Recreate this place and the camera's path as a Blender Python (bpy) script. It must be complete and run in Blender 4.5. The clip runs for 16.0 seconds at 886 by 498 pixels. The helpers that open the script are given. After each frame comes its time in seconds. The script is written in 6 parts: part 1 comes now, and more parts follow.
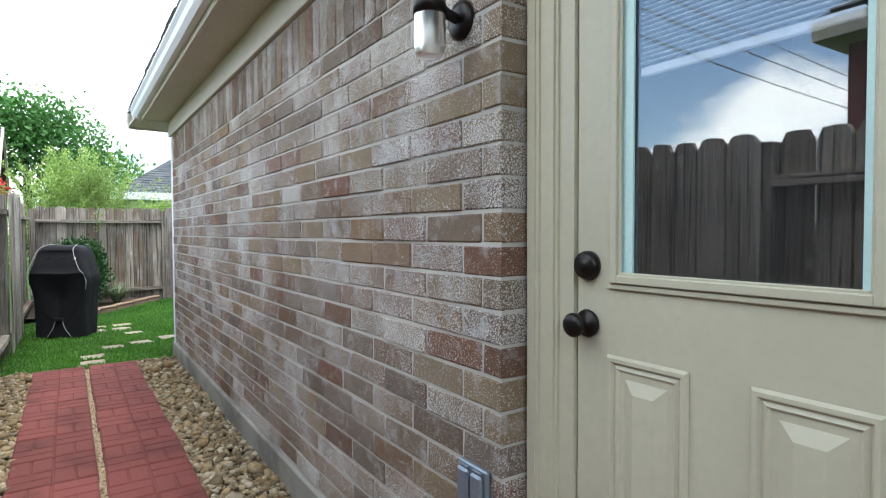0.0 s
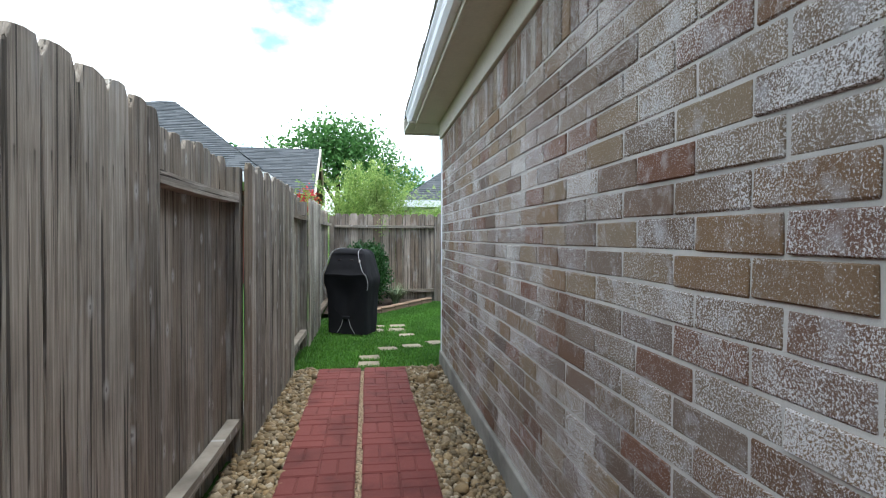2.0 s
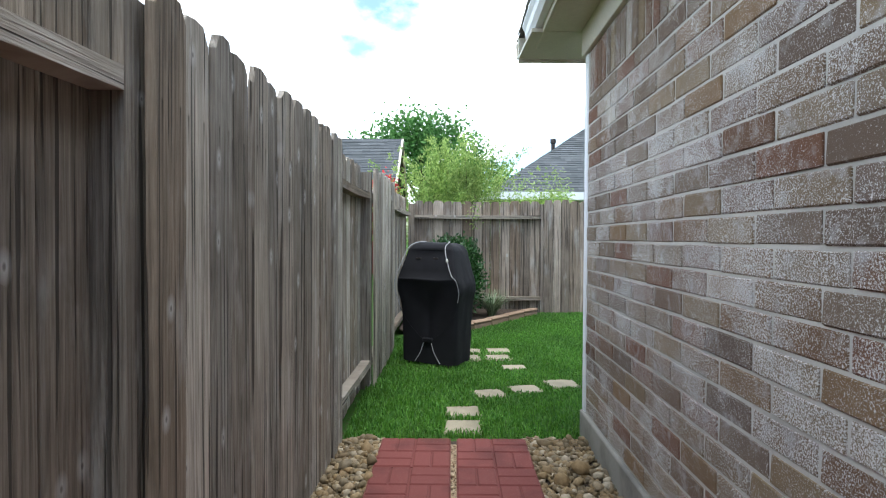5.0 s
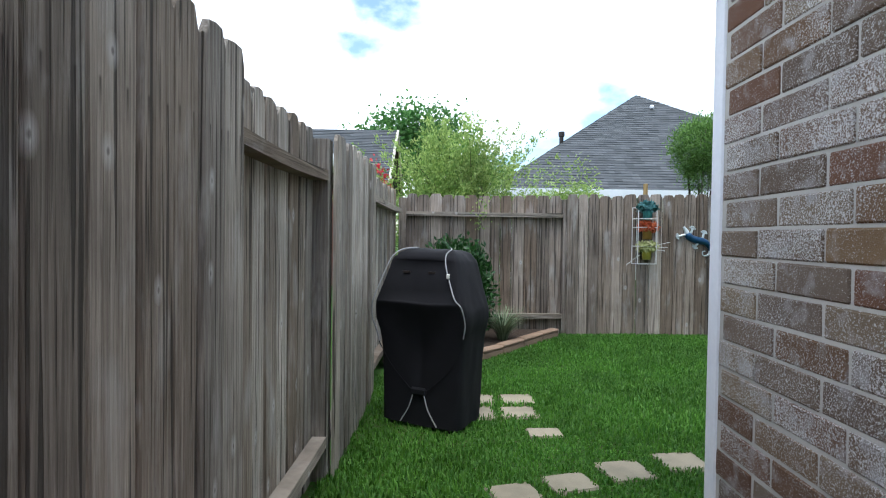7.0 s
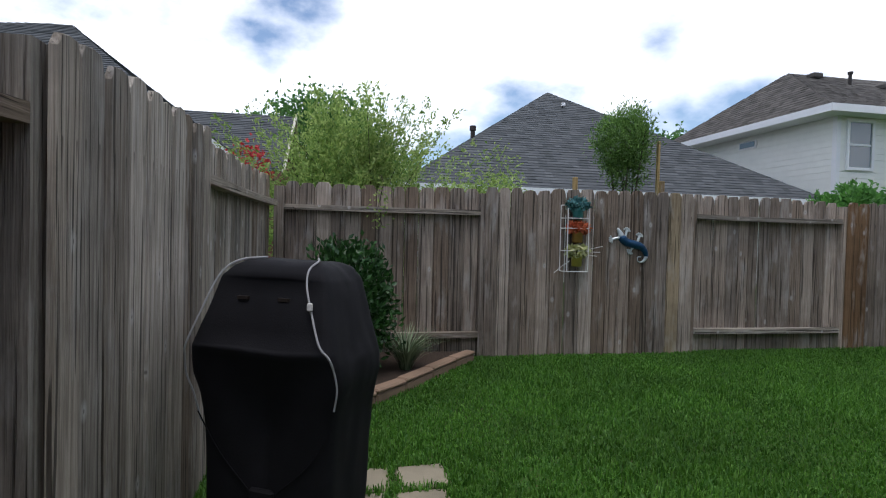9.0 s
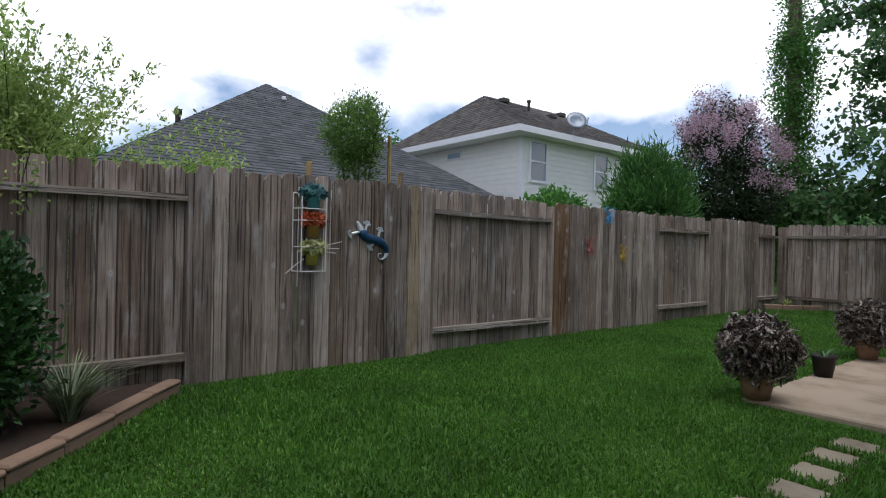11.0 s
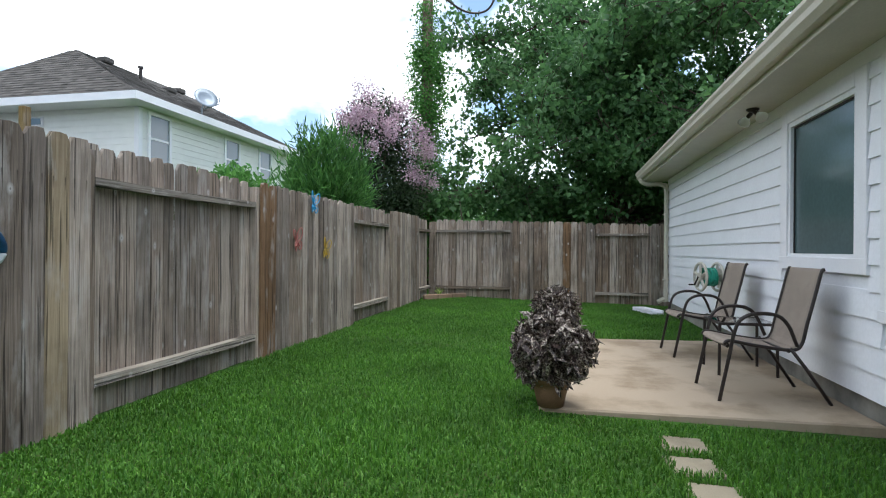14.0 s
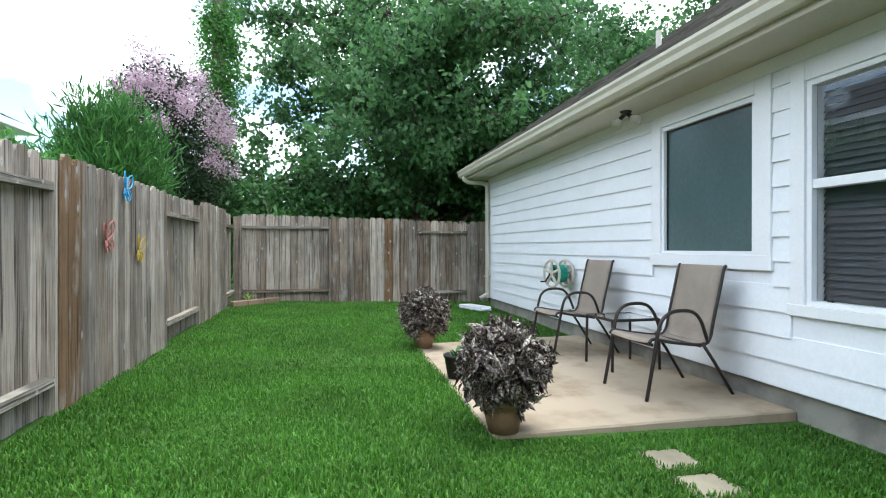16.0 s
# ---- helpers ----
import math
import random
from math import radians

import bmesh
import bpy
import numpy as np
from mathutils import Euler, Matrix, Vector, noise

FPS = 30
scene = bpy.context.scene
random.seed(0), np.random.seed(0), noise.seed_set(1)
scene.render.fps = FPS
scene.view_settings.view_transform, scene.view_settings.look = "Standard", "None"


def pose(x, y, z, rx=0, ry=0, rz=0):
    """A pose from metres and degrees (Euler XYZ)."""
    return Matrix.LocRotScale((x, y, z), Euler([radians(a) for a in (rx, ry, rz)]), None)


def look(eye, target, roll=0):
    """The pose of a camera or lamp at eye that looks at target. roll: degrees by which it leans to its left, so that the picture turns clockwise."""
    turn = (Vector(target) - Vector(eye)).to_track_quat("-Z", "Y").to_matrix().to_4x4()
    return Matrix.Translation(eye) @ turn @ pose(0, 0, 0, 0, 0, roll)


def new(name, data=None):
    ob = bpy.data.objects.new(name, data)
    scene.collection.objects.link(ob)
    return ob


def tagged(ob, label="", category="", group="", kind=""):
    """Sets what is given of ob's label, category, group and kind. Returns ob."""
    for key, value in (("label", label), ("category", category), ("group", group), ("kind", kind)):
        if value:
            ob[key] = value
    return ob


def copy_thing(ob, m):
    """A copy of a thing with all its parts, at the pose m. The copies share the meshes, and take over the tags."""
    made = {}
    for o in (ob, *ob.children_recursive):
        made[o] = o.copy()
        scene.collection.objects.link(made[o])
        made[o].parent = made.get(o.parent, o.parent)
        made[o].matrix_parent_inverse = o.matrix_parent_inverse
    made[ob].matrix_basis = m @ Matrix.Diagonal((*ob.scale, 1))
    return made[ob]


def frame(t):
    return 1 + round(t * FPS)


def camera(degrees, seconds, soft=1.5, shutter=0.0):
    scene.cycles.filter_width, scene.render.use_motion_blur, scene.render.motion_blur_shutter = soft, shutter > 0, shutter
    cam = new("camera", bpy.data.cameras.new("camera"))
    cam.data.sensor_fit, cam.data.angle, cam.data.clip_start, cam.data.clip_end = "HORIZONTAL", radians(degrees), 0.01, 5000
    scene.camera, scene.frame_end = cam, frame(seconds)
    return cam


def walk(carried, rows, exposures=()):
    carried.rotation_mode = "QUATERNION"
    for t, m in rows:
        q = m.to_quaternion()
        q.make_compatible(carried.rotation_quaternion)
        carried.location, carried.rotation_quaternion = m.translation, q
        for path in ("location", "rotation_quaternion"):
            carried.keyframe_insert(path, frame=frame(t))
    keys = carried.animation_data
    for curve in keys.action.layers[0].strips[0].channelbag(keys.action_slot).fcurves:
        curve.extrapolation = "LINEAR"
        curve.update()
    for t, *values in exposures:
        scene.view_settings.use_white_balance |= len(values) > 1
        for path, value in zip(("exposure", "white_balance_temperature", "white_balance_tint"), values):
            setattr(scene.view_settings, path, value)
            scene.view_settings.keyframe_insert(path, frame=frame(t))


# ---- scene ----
cam = camera(76.9, 16.0, soft=1.1)
PATH = [
    (0, (0.93, 0.056, 1.298), (2.097, 1.679, 1.236), -0.2),
    (0.5, (0.913, 0.119, 1.311), (1.956, 1.825, 1.262), -0.1),
    (1, (0.918, 0.256, 1.286), (1.755, 2.072, 1.244), 0.0),
    (1.5, (1.057, 0.586, 1.26), (1.633, 2.501, 1.22), -0.1),
    (2, (1.131, 0.86, 1.298), (1.459, 2.832, 1.257), 0.2),
    (2.5, (1.161, 1.19, 1.325), (1.342, 3.182, 1.282), 0.4),
    (3, (1.161, 1.483, 1.291), (1.269, 3.479, 1.251), 0.2),
    (3.5, (1.157, 1.819, 1.227), (1.213, 3.817, 1.187), 0.2),
    (4, (1.149, 2.231, 1.185), (1.18, 4.23, 1.143), 0.3),
    (4.2, (1.132, 2.406, 1.183), (1.164, 4.405, 1.141), 0.1),
    (6.5, (1.135, 4.294, 1.239), (1.17, 6.294, 1.195), 0.8),
    (7, (1.144, 4.681, 1.232), (1.186, 6.68, 1.187), 0.8),
    (7.5, (1.163, 5.043, 1.236), (1.229, 7.042, 1.193), 0.9),
    (8, (1.205, 5.411, 1.256), (1.318, 7.407, 1.212), 1.1),
    (8.2, (1.229, 5.523, 1.274), (1.379, 7.517, 1.225), 1.2),
    (10.3, (1.496, 6.572, 1.199), (2.421, 8.345, 1.187), 1.4),
    (10.5, (1.504, 6.632, 1.188), (2.532, 8.347, 1.178), 1.4),
    (11, (1.57, 6.804, 1.169), (2.825, 8.362, 1.164), 1.3),
    (11.5, (1.671, 7.0, 1.178), (3.114, 8.385, 1.178), 1.0),
    (12, (1.791, 7.268, 1.151), (3.382, 8.48, 1.156), 0.8),
    (12.5, (1.844, 7.555, 1.153), (3.579, 8.549, 1.156), 0.7),
    (13, (1.976, 7.882, 1.15), (3.796, 8.712, 1.153), 0.6),
    (13.5, (2.094, 8.2, 1.156), (3.979, 8.866, 1.157), 0.5),
    (14, (2.211, 8.518, 1.14), (4.167, 8.936, 1.141), 0.4),
    (14.5, (2.419, 8.814, 1.129), (4.409, 9.018, 1.129), 0.2),
    (15, (2.613, 9.108, 1.14), (4.613, 9.1, 1.138), 0.2),
    (15.5, (2.769, 9.382, 1.152), (4.757, 9.169, 1.148), 0.0),
    (16, (2.966, 9.597, 1.155), (4.924, 9.192, 1.149), -0.0),
]
walk(cam, [(t, look(eye, target, roll)) for t, eye, target, roll in PATH],
     [(0, 1.72, 6200, 4), (1.0, 1.52, 6150, 4), (3, 1.40, 6050, 4), (4.2, 1.52, 6050, 4), (5.5, 1.38, 6100, 5), (7, 1.12, 6000, 7), (8.5, 0.36, 6150, 11), (10.3, 0.08, 6300, 14),
      (11.5, 0.17, 6300, 14), (13, 0.58, 6200, 10), (14.5, 1.12, 6250, 6), (16, 1.55, 6100, 3)])

# ---- light ----
EL, AZ = radians(77), radians(180)
world = bpy.data.worlds.new("sky")
scene.world = world
world.use_nodes = True
wt = world.node_tree
wt.nodes.clear()


def node(nt, kind, **kw):
    n = nt.nodes.new(kind)
    for k, v in kw.items():
        if k.startswith("_"):
            n.inputs[k[1:].replace("_", " ")].default_value = v
        else:
            setattr(n, k, v)
    return n


def wire(nt, a, b):
    nt.links.new(a, b)


sky = node(wt, "ShaderNodeTexSky", sky_type="NISHITA", sun_disc=False)
sky.sun_elevation, sky.sun_rotation = EL, AZ
b_sky = node(wt, "ShaderNodeBackground", _Strength=0.14)
wire(wt, sky.outputs[0], b_sky.inputs[0])
tc = node(wt, "ShaderNodeTexCoord")
mp = node(wt, "ShaderNodeMapping")
mp.inputs["Scale"].default_value = (1.0, 1.0, 1.7)
mp.inputs["Location"].default_value = (3.7, 1.2, 0.4)
wire(wt, tc.outputs["Generated"], mp.inputs[0])
cl = node(wt, "ShaderNodeTexNoise", _Scale=1.9, _Detail=10.0, _Roughness=0.5)
wire(wt, mp.outputs[0], cl.inputs["Vector"])
cr = node(wt, "ShaderNodeValToRGB")
cr.color_ramp.elements[0].position, cr.color_ramp.elements[1].position = 0.46, 0.54
wire(wt, cl.outputs[0], cr.inputs[0])
cl2 = node(wt, "ShaderNodeTexNoise", _Scale=3.3, _Detail=7.0, _Roughness=0.55)
wire(wt, mp.outputs[0], cl2.inputs["Vector"])
cr2 = node(wt, "ShaderNodeValToRGB")
cr2.color_ramp.elements[0].position, cr2.color_ramp.elements[1].position = 0.35, 0.62
cr2.color_ramp.elements[0].color = (0.74, 0.78, 0.86, 1)
cr2.color_ramp.elements[1].color = (1, 1, 1, 1)
wire(wt, cl2.outputs[0], cr2.inputs[0])
b_cloud = node(wt, "ShaderNodeBackground", _Strength=1.5)
wire(wt, cr2.outputs[0], b_cloud.inputs[0])
mixw = node(wt, "ShaderNodeMixShader")
wire(wt, cr.outputs[0], mixw.inputs[0])
wire(wt, b_sky.outputs[0], mixw.inputs[1])
wire(wt, b_cloud.outputs[0], mixw.inputs[2])
wo = node(wt, "ShaderNodeOutputWorld")
wire(wt, mixw.outputs[0], wo.inputs[0])

sun = new("sun", bpy.data.lights.new("sun", "SUN"))
sun.data.energy, sun.data.angle, sun.data.color = 1.4, radians(28), (1.0, 0.96, 0.9)
sdir = Vector((math.sin(AZ) * math.cos(EL), math.cos(AZ) * math.cos(EL), math.sin(EL)))
sun.matrix_world = look(sdir * 30, (0, 0, 0))


# ---- materials ----
def material(name, rough=0.8, metal=0.0, spec=0.4):
    m = bpy.data.materials.new(name)
    m.use_nodes = True
    nt = m.node_tree
    b = nt.nodes["Principled BSDF"]
    b.inputs["Roughness"].default_value = rough
    b.inputs["Metallic"].default_value = metal
    b.inputs["Specular IOR Level"].default_value = spec
    return m, nt, b


def ramp(nt, src, stops, mode="LINEAR"):
    r = nt.nodes.new("ShaderNodeValToRGB")
    r.color_ramp.interpolation = mode
    e = r.color_ramp.elements
    while len(e) < len(stops):
        e.new(0.5)
    for el, (p, c) in zip(e, stops):
        el.position = p
        el.color = (*c, 1) if len(c) == 3 else c
    wire(nt, src, r.inputs[0])
    return r.outputs[0]


def grey(v):
    return (v, v, v)


def place(nt, scale=(1, 1, 1), coords="Position"):
    if coords == "Position":
        src = nt.nodes.new("ShaderNodeNewGeometry").outputs["Position"]
    else:
        src = nt.nodes.new("ShaderNodeTexCoord").outputs[coords]
    m = nt.nodes.new("ShaderNodeMapping")
    m.inputs["Scale"].default_value = scale
    wire(nt, src, m.inputs[0])
    return m.outputs[0]


def noise_tex(nt, vec, scale, detail=4.0, rough=0.55):
    n = node(nt, "ShaderNodeTexNoise", _Scale=scale, _Detail=detail, _Roughness=rough)
    wire(nt, vec, n.inputs["Vector"])
    return n.outputs[0]


def blend(nt, fac, a, b, mode="MIX"):
    m = nt.nodes.new("ShaderNodeMix")
    m.data_type, m.blend_type = "RGBA", mode
    for val, sock in ((fac, m.inputs[0]), (a, m.inputs[6]), (b, m.inputs[7])):
        if isinstance(val, bpy.types.NodeSocket):
            wire(nt, val, sock)
        elif isinstance(val, (int, float)):
            sock.default_value = val
        else:
            sock.default_value = (*val, 1)
    return m.outputs[2]


def arith(nt, op, a, b):
    m = node(nt, "ShaderNodeMath", operation=op)
    for val, sock in ((a, m.inputs[0]), (b, m.inputs[1])):
        if isinstance(val, bpy.types.NodeSocket):
            wire(nt, val, sock)
        else:
            sock.default_value = val
    return m.outputs[0]


def relief(nt, b, height, strength=0.3, dist=0.01):
    u = node(nt, "ShaderNodeBump", _Strength=strength, _Distance=dist)
    wire(nt, height, u.inputs["Height"])
    wire(nt, u.outputs[0], b.inputs["Normal"])


def simple(name, col, rough=0.6, metal=0.0, var=0.12, scale=9.0, bump=0.0, spec=0.4):
    """A plain painted, plastic or metal surface with slight soiling at two scales."""
    m, nt, b = material(name, rough, metal, spec)
    v = place(nt)
    n1 = noise_tex(nt, v, scale, 5)
    n2 = noise_tex(nt, v, scale * 14, 3)
    f = arith(nt, "MULTIPLY", n1, n2)
    c = ramp(nt, f, [(0.12, tuple(x * (1 - var) for x in col)), (0.4, col)])
    wire(nt, c, b.inputs["Base Color"])
    if bump:
        relief(nt, b, n2, bump, 0.004)
    return m


def rand(nt, island=False):
    if island:
        return nt.nodes.new("ShaderNodeNewGeometry").outputs["Random Per Island"]
    return nt.nodes.new("ShaderNodeObjectInfo").outputs["Random"]


def brick_material(name, island):
    m, nt, b = material(name, 0.92, spec=0.2)
    r = rand(nt, island)
    v = place(nt)
    base = ramp(nt, r, [(0.0, (0.115, 0.062, 0.038)), (0.15, (0.205, 0.135, 0.072)), (0.3, (0.120, 0.090, 0.070)), (0.45, (0.215, 0.160, 0.095)),
                        (0.6, (0.155, 0.122, 0.100)), (0.72, (0.155, 0.072, 0.040)), (0.86, (0.165, 0.125, 0.092)), (1.0, (0.225, 0.175, 0.112))])
    cloud = noise_tex(nt, v, 9, 5)
    base = blend(nt, 1.0, base, (1.10, 1.07, 1.02), "MULTIPLY")
    base = blend(nt, arith(nt, "MULTIPLY", cloud, 0.42), base, (0.10, 0.07, 0.055))
    # whitewashed specks, uneven from brick to brick
    fine = noise_tex(nt, v, 230, 6, 0.76)
    big = noise_tex(nt, v, 3.0, 4)
    r2 = arith(nt, "FRACT", arith(nt, "MULTIPLY", r, 7.31), 0.0)
    amount = arith(nt, "ADD", arith(nt, "MULTIPLY", r2, 0.085), arith(nt, "ADD", arith(nt, "MULTIPLY", big, 0.26), -0.025))
    s = arith(nt, "ADD", fine, amount)
    speck = ramp(nt, s, [(0.68, grey(0)), (0.72, grey(1))])
    base = blend(nt, arith(nt, "MULTIPLY", speck, 0.9), base, (0.66, 0.635, 0.60))
    haze = ramp(nt, arith(nt, "ADD", noise_tex(nt, v, 14, 6, 0.6), arith(nt, "MULTIPLY", r2, 0.05)), [(0.56, grey(0)), (0.74, grey(1))])
    base = blend(nt, arith(nt, "MULTIPLY", haze, 0.55), base, (0.47, 0.455, 0.445))
    wire(nt, base, b.inputs["Base Color"])
    relief(nt, b, fine, 0.6, 0.006)
    return m


def wood_material(name, dark, light, island=False, along="z", knots=0.62):
    m, nt, b = material(name, 0.9, spec=0.15)
    r = rand(nt, island)
    v0 = place(nt)
    off = nt.nodes.new("ShaderNodeVectorMath")
    off.operation = "ADD"
    comb = nt.nodes.new("ShaderNodeCombineXYZ")
    for i in range(3):
        wire(nt, arith(nt, "MULTIPLY", r, 37.0 + 11 * i), comb.inputs[i])
    wire(nt, v0, off.inputs[0])
    wire(nt, comb.outputs[0], off.inputs[1])

    def stretched(sx, sz):
        st = nt.nodes.new("ShaderNodeMapping")
        st.inputs["Scale"].default_value = (sx, sx, sz) if along == "z" else (sz, sz, sx)
        wire(nt, off.outputs[0], st.inputs[0])
        return st.outputs[0]

    # knots bend the grain round them
    vo = node(nt, "ShaderNodeTexVoronoi", _Scale=1.0)
    oc = place(nt, (7.5, 0.0, 7.0), "Object")
    shift = nt.nodes.new("ShaderNodeVectorMath")
    shift.operation = "ADD"
    wire(nt, oc, shift.inputs[0])
    wire(nt, comb.outputs[0], shift.inputs[1])
    sp = nt.nodes.new("ShaderNodeSeparateXYZ")
    wire(nt, shift.outputs[0], sp.inputs[0])
    flat = nt.nodes.new("ShaderNodeCombineXYZ")
    wire(nt, sp.outputs[0], flat.inputs[0])
    wire(nt, sp.outputs[2], flat.inputs[1])
    vo.voronoi_dimensions = "2D"
    wire(nt, flat.outputs[0], vo.inputs["Vector"])
    some = ramp(nt, vo.outputs["Color"], [(0.0, grey(0)), (knots, grey(1))], "CONSTANT")
    dist = vo.outputs["Distance"]
    ring = node(nt, "ShaderNodeTexNoise", _Scale=3.0, _Detail=7.0, _Roughness=0.6, _Distortion=0.6)
    wire(nt, stretched(30, 0.8), ring.inputs["Vector"])
    grain = ring.outputs[0]
    fibre = noise_tex(nt, stretched(210, 2.6), 1.0, 3, 0.6)
    check = noise_tex(nt, stretched(62, 1.0), 1.0, 2, 0.5)
    base = ramp(nt, grain, [(0.30, dark), (0.49, tuple(0.55 * p + 0.45 * q for p, q in zip(dark, light))), (0.70, light)])
    base = blend(nt, arith(nt, "MULTIPLY", fibre, 0.32), base, tuple(x * 0.45 for x in dark))
    tone = ramp(nt, r, [(0.0, (0.72, 0.68, 0.64)), (0.17, (1.12, 1.06, 1.0)), (0.33, (0.80, 0.78, 0.76)), (0.5, (1.34, 1.30, 1.25)), (0.67, (0.84, 0.77, 0.70)), (0.83, (1.12, 1.09, 1.05)), (0.9, (0.68, 0.59, 0.51))], "CONSTANT")
    base = blend(nt, 1.0, base, tone, "MULTIPLY")
    stain = ramp(nt, noise_tex(nt, v0, 1.9, 6, 0.6), [(0.36, grey(0.72)), (0.6, grey(1.15))])
    base = blend(nt, 0.85, base, stain, "MULTIPLY")
    bleach = ramp(nt, noise_tex(nt, stretched(4.5, 1.3), 2.0, 5, 0.6), [(0.54, grey(0)), (0.72, grey(1))])
    base = blend(nt, arith(nt, "MULTIPLY", bleach, 0.5), base, (0.48, 0.46, 0.43))
    crack = ramp(nt, check, [(0.60, grey(0)), (0.635, grey(1))])
    base = blend(nt, arith(nt, "MULTIPLY", crack, 0.8), base, tuple(x * 0.25 for x in dark))
    rim = ramp(nt, dist, [(0.035, grey(1)), (0.15, grey(0))])
    eye = ramp(nt, dist, [(0.015, grey(1)), (0.04, grey(0))])
    rim, eye = arith(nt, "MULTIPLY", rim, some), arith(nt, "MULTIPLY", eye, some)
    base = blend(nt, arith(nt, "MULTIPLY", rim, 0.6), base, (0.60, 0.58, 0.55))
    base = blend(nt, arith(nt, "MULTIPLY", eye, 0.6), base, (0.05, 0.036, 0.028))
    if along == "z":
        ob = nt.nodes.new("ShaderNodeSeparateXYZ")
        wire(nt, place(nt, coords="Object"), ob.inputs[0])
        off_x = arith(nt, "ABSOLUTE", arith(nt, "SUBTRACT", arith(nt, "ABSOLUTE", ob.outputs[0], 0.0), 0.036), 0.0)
        across = ramp(nt, off_x, [(0.0018, grey(1)), (0.0045, grey(0))])
        low = arith(nt, "SUBTRACT", ob.outputs[2], arith(nt, "MULTIPLY", r, 0.012))
        down = ramp(nt, low, [(0.805, grey(0)), (0.842, grey(1)), (0.848, grey(1)), (0.852, grey(0))])
        base = blend(nt, arith(nt, "MULTIPLY", arith(nt, "MULTIPLY", across, down), 0.8), base, (0.03, 0.024, 0.02))
    wire(nt, base, b.inputs["Base Color"])
    hgt = arith(nt, "SUBTRACT", arith(nt, "ADD", grain, arith(nt, "MULTIPLY", fibre, 0.5)), crack)
    relief(nt, b, hgt, 0.9, 0.008)
    return m


def leaf_material(name, dark, light, trans=0.3, rough=0.55):
    m, nt, b = material(name, rough, spec=0.35)
    r = nt.nodes.new("ShaderNodeNewGeometry").outputs["Random Per Island"]
    mid = tuple((p + q) / 2 for p, q in zip(dark, light))
    c = ramp(nt, r, [(0.0, dark), (0.55, mid), (1.0, light)])
    big = ramp(nt, noise_tex(nt, place(nt), 1.3, 3), [(0.35, grey(0.7)), (0.65, grey(1.15))])
    c = blend(nt, 0.8, c, big, "MULTIPLY")
    wire(nt, c, b.inputs["Base Color"])
    t = nt.nodes.new("ShaderNodeBsdfTranslucent")
    wire(nt, c, t.inputs[0])
    mx = node(nt, "ShaderNodeMixShader", _Fac=trans)
    wire(nt, b.outputs[0], mx.inputs[1])
    wire(nt, t.outputs[0], mx.inputs[2])
    wire(nt, mx.outputs[0], nt.nodes["Material Output"].inputs[0])
    return m


def striped_leaf_material():
    """Dark purple leaves with silver-green streaks."""
    m, nt, b = material("purple_striped_leaves", 0.45, spec=0.4)
    n = noise_tex(nt, place(nt), 75, 3, 0.5)
    r = nt.nodes.new("ShaderNodeNewGeometry").outputs["Random Per Island"]
    f = arith(nt, "ADD", n, arith(nt, "MULTIPLY", r, 0.14))
    c = ramp(nt, f, [(0.48, (0.022, 0.013, 0.012)), (0.57, (0.070, 0.044, 0.037)), (0.70, (0.32, 0.285, 0.235))])
    wire(nt, c, b.inputs["Base Color"])
    return m


def shingle_material(name, dark, light):
    m, nt, b = material(name, 0.95, spec=0.1)
    r = nt.nodes.new("ShaderNodeNewGeometry").outputs["Random Per Island"]
    c = ramp(nt, r, [(0.0, dark), (0.5, tuple((p + q) / 2 for p, q in zip(dark, light))), (1.0, light)])
    n = noise_tex(nt, place(nt), 60, 3)
    c = blend(nt, arith(nt, "MULTIPLY", n, 0.5), c, tuple(x * 0.5 for x in dark))
    wire(nt, c, b.inputs["Base Color"])
    relief(nt, b, n, 0.4, 0.005)
    return m


def concrete_material(name, col, dark):
    m, nt, b = material(name, 0.93, spec=0.2)
    v = place(nt)
    n1 = noise_tex(nt, v, 2.2, 6, 0.6)
    n2 = noise_tex(nt, v, 130, 4, 0.65)
    c = ramp(nt, n1, [(0.36, dark), (0.55, col)])
    c = blend(nt, arith(nt, "MULTIPLY", n2, 0.35), c, tuple(x * 0.5 for x in dark))
    wire(nt, c, b.inputs["Base Color"])
    relief(nt, b, n2, 0.35, 0.004)
    return m


def paver_material():
    m, nt, b = material("red_paver", 0.85, spec=0.25)
    r = rand(nt)
    v = place(nt)
    c = ramp(nt, r, [(0.0, (0.105, 0.029, 0.026)), (0.5, (0.15, 0.042, 0.037)), (1.0, (0.128, 0.035, 0.031))])
    n1 = noise_tex(nt, v, 3.2, 5)
    c = blend(nt, 0.8, c, ramp(nt, n1, [(0.33, grey(0.5)), (0.5, grey(1.0))]), "MULTIPLY")
    n2 = noise_tex(nt, v, 190, 4, 0.7)
    c = blend(nt, arith(nt, "MULTIPLY", ramp(nt, n2, [(0.62, grey(0)), (0.72, grey(1))]), 0.35), c, (0.45, 0.28, 0.24))
    wire(nt, c, b.inputs["Base Color"])
    relief(nt, b, n2, 0.4, 0.004)
    return m


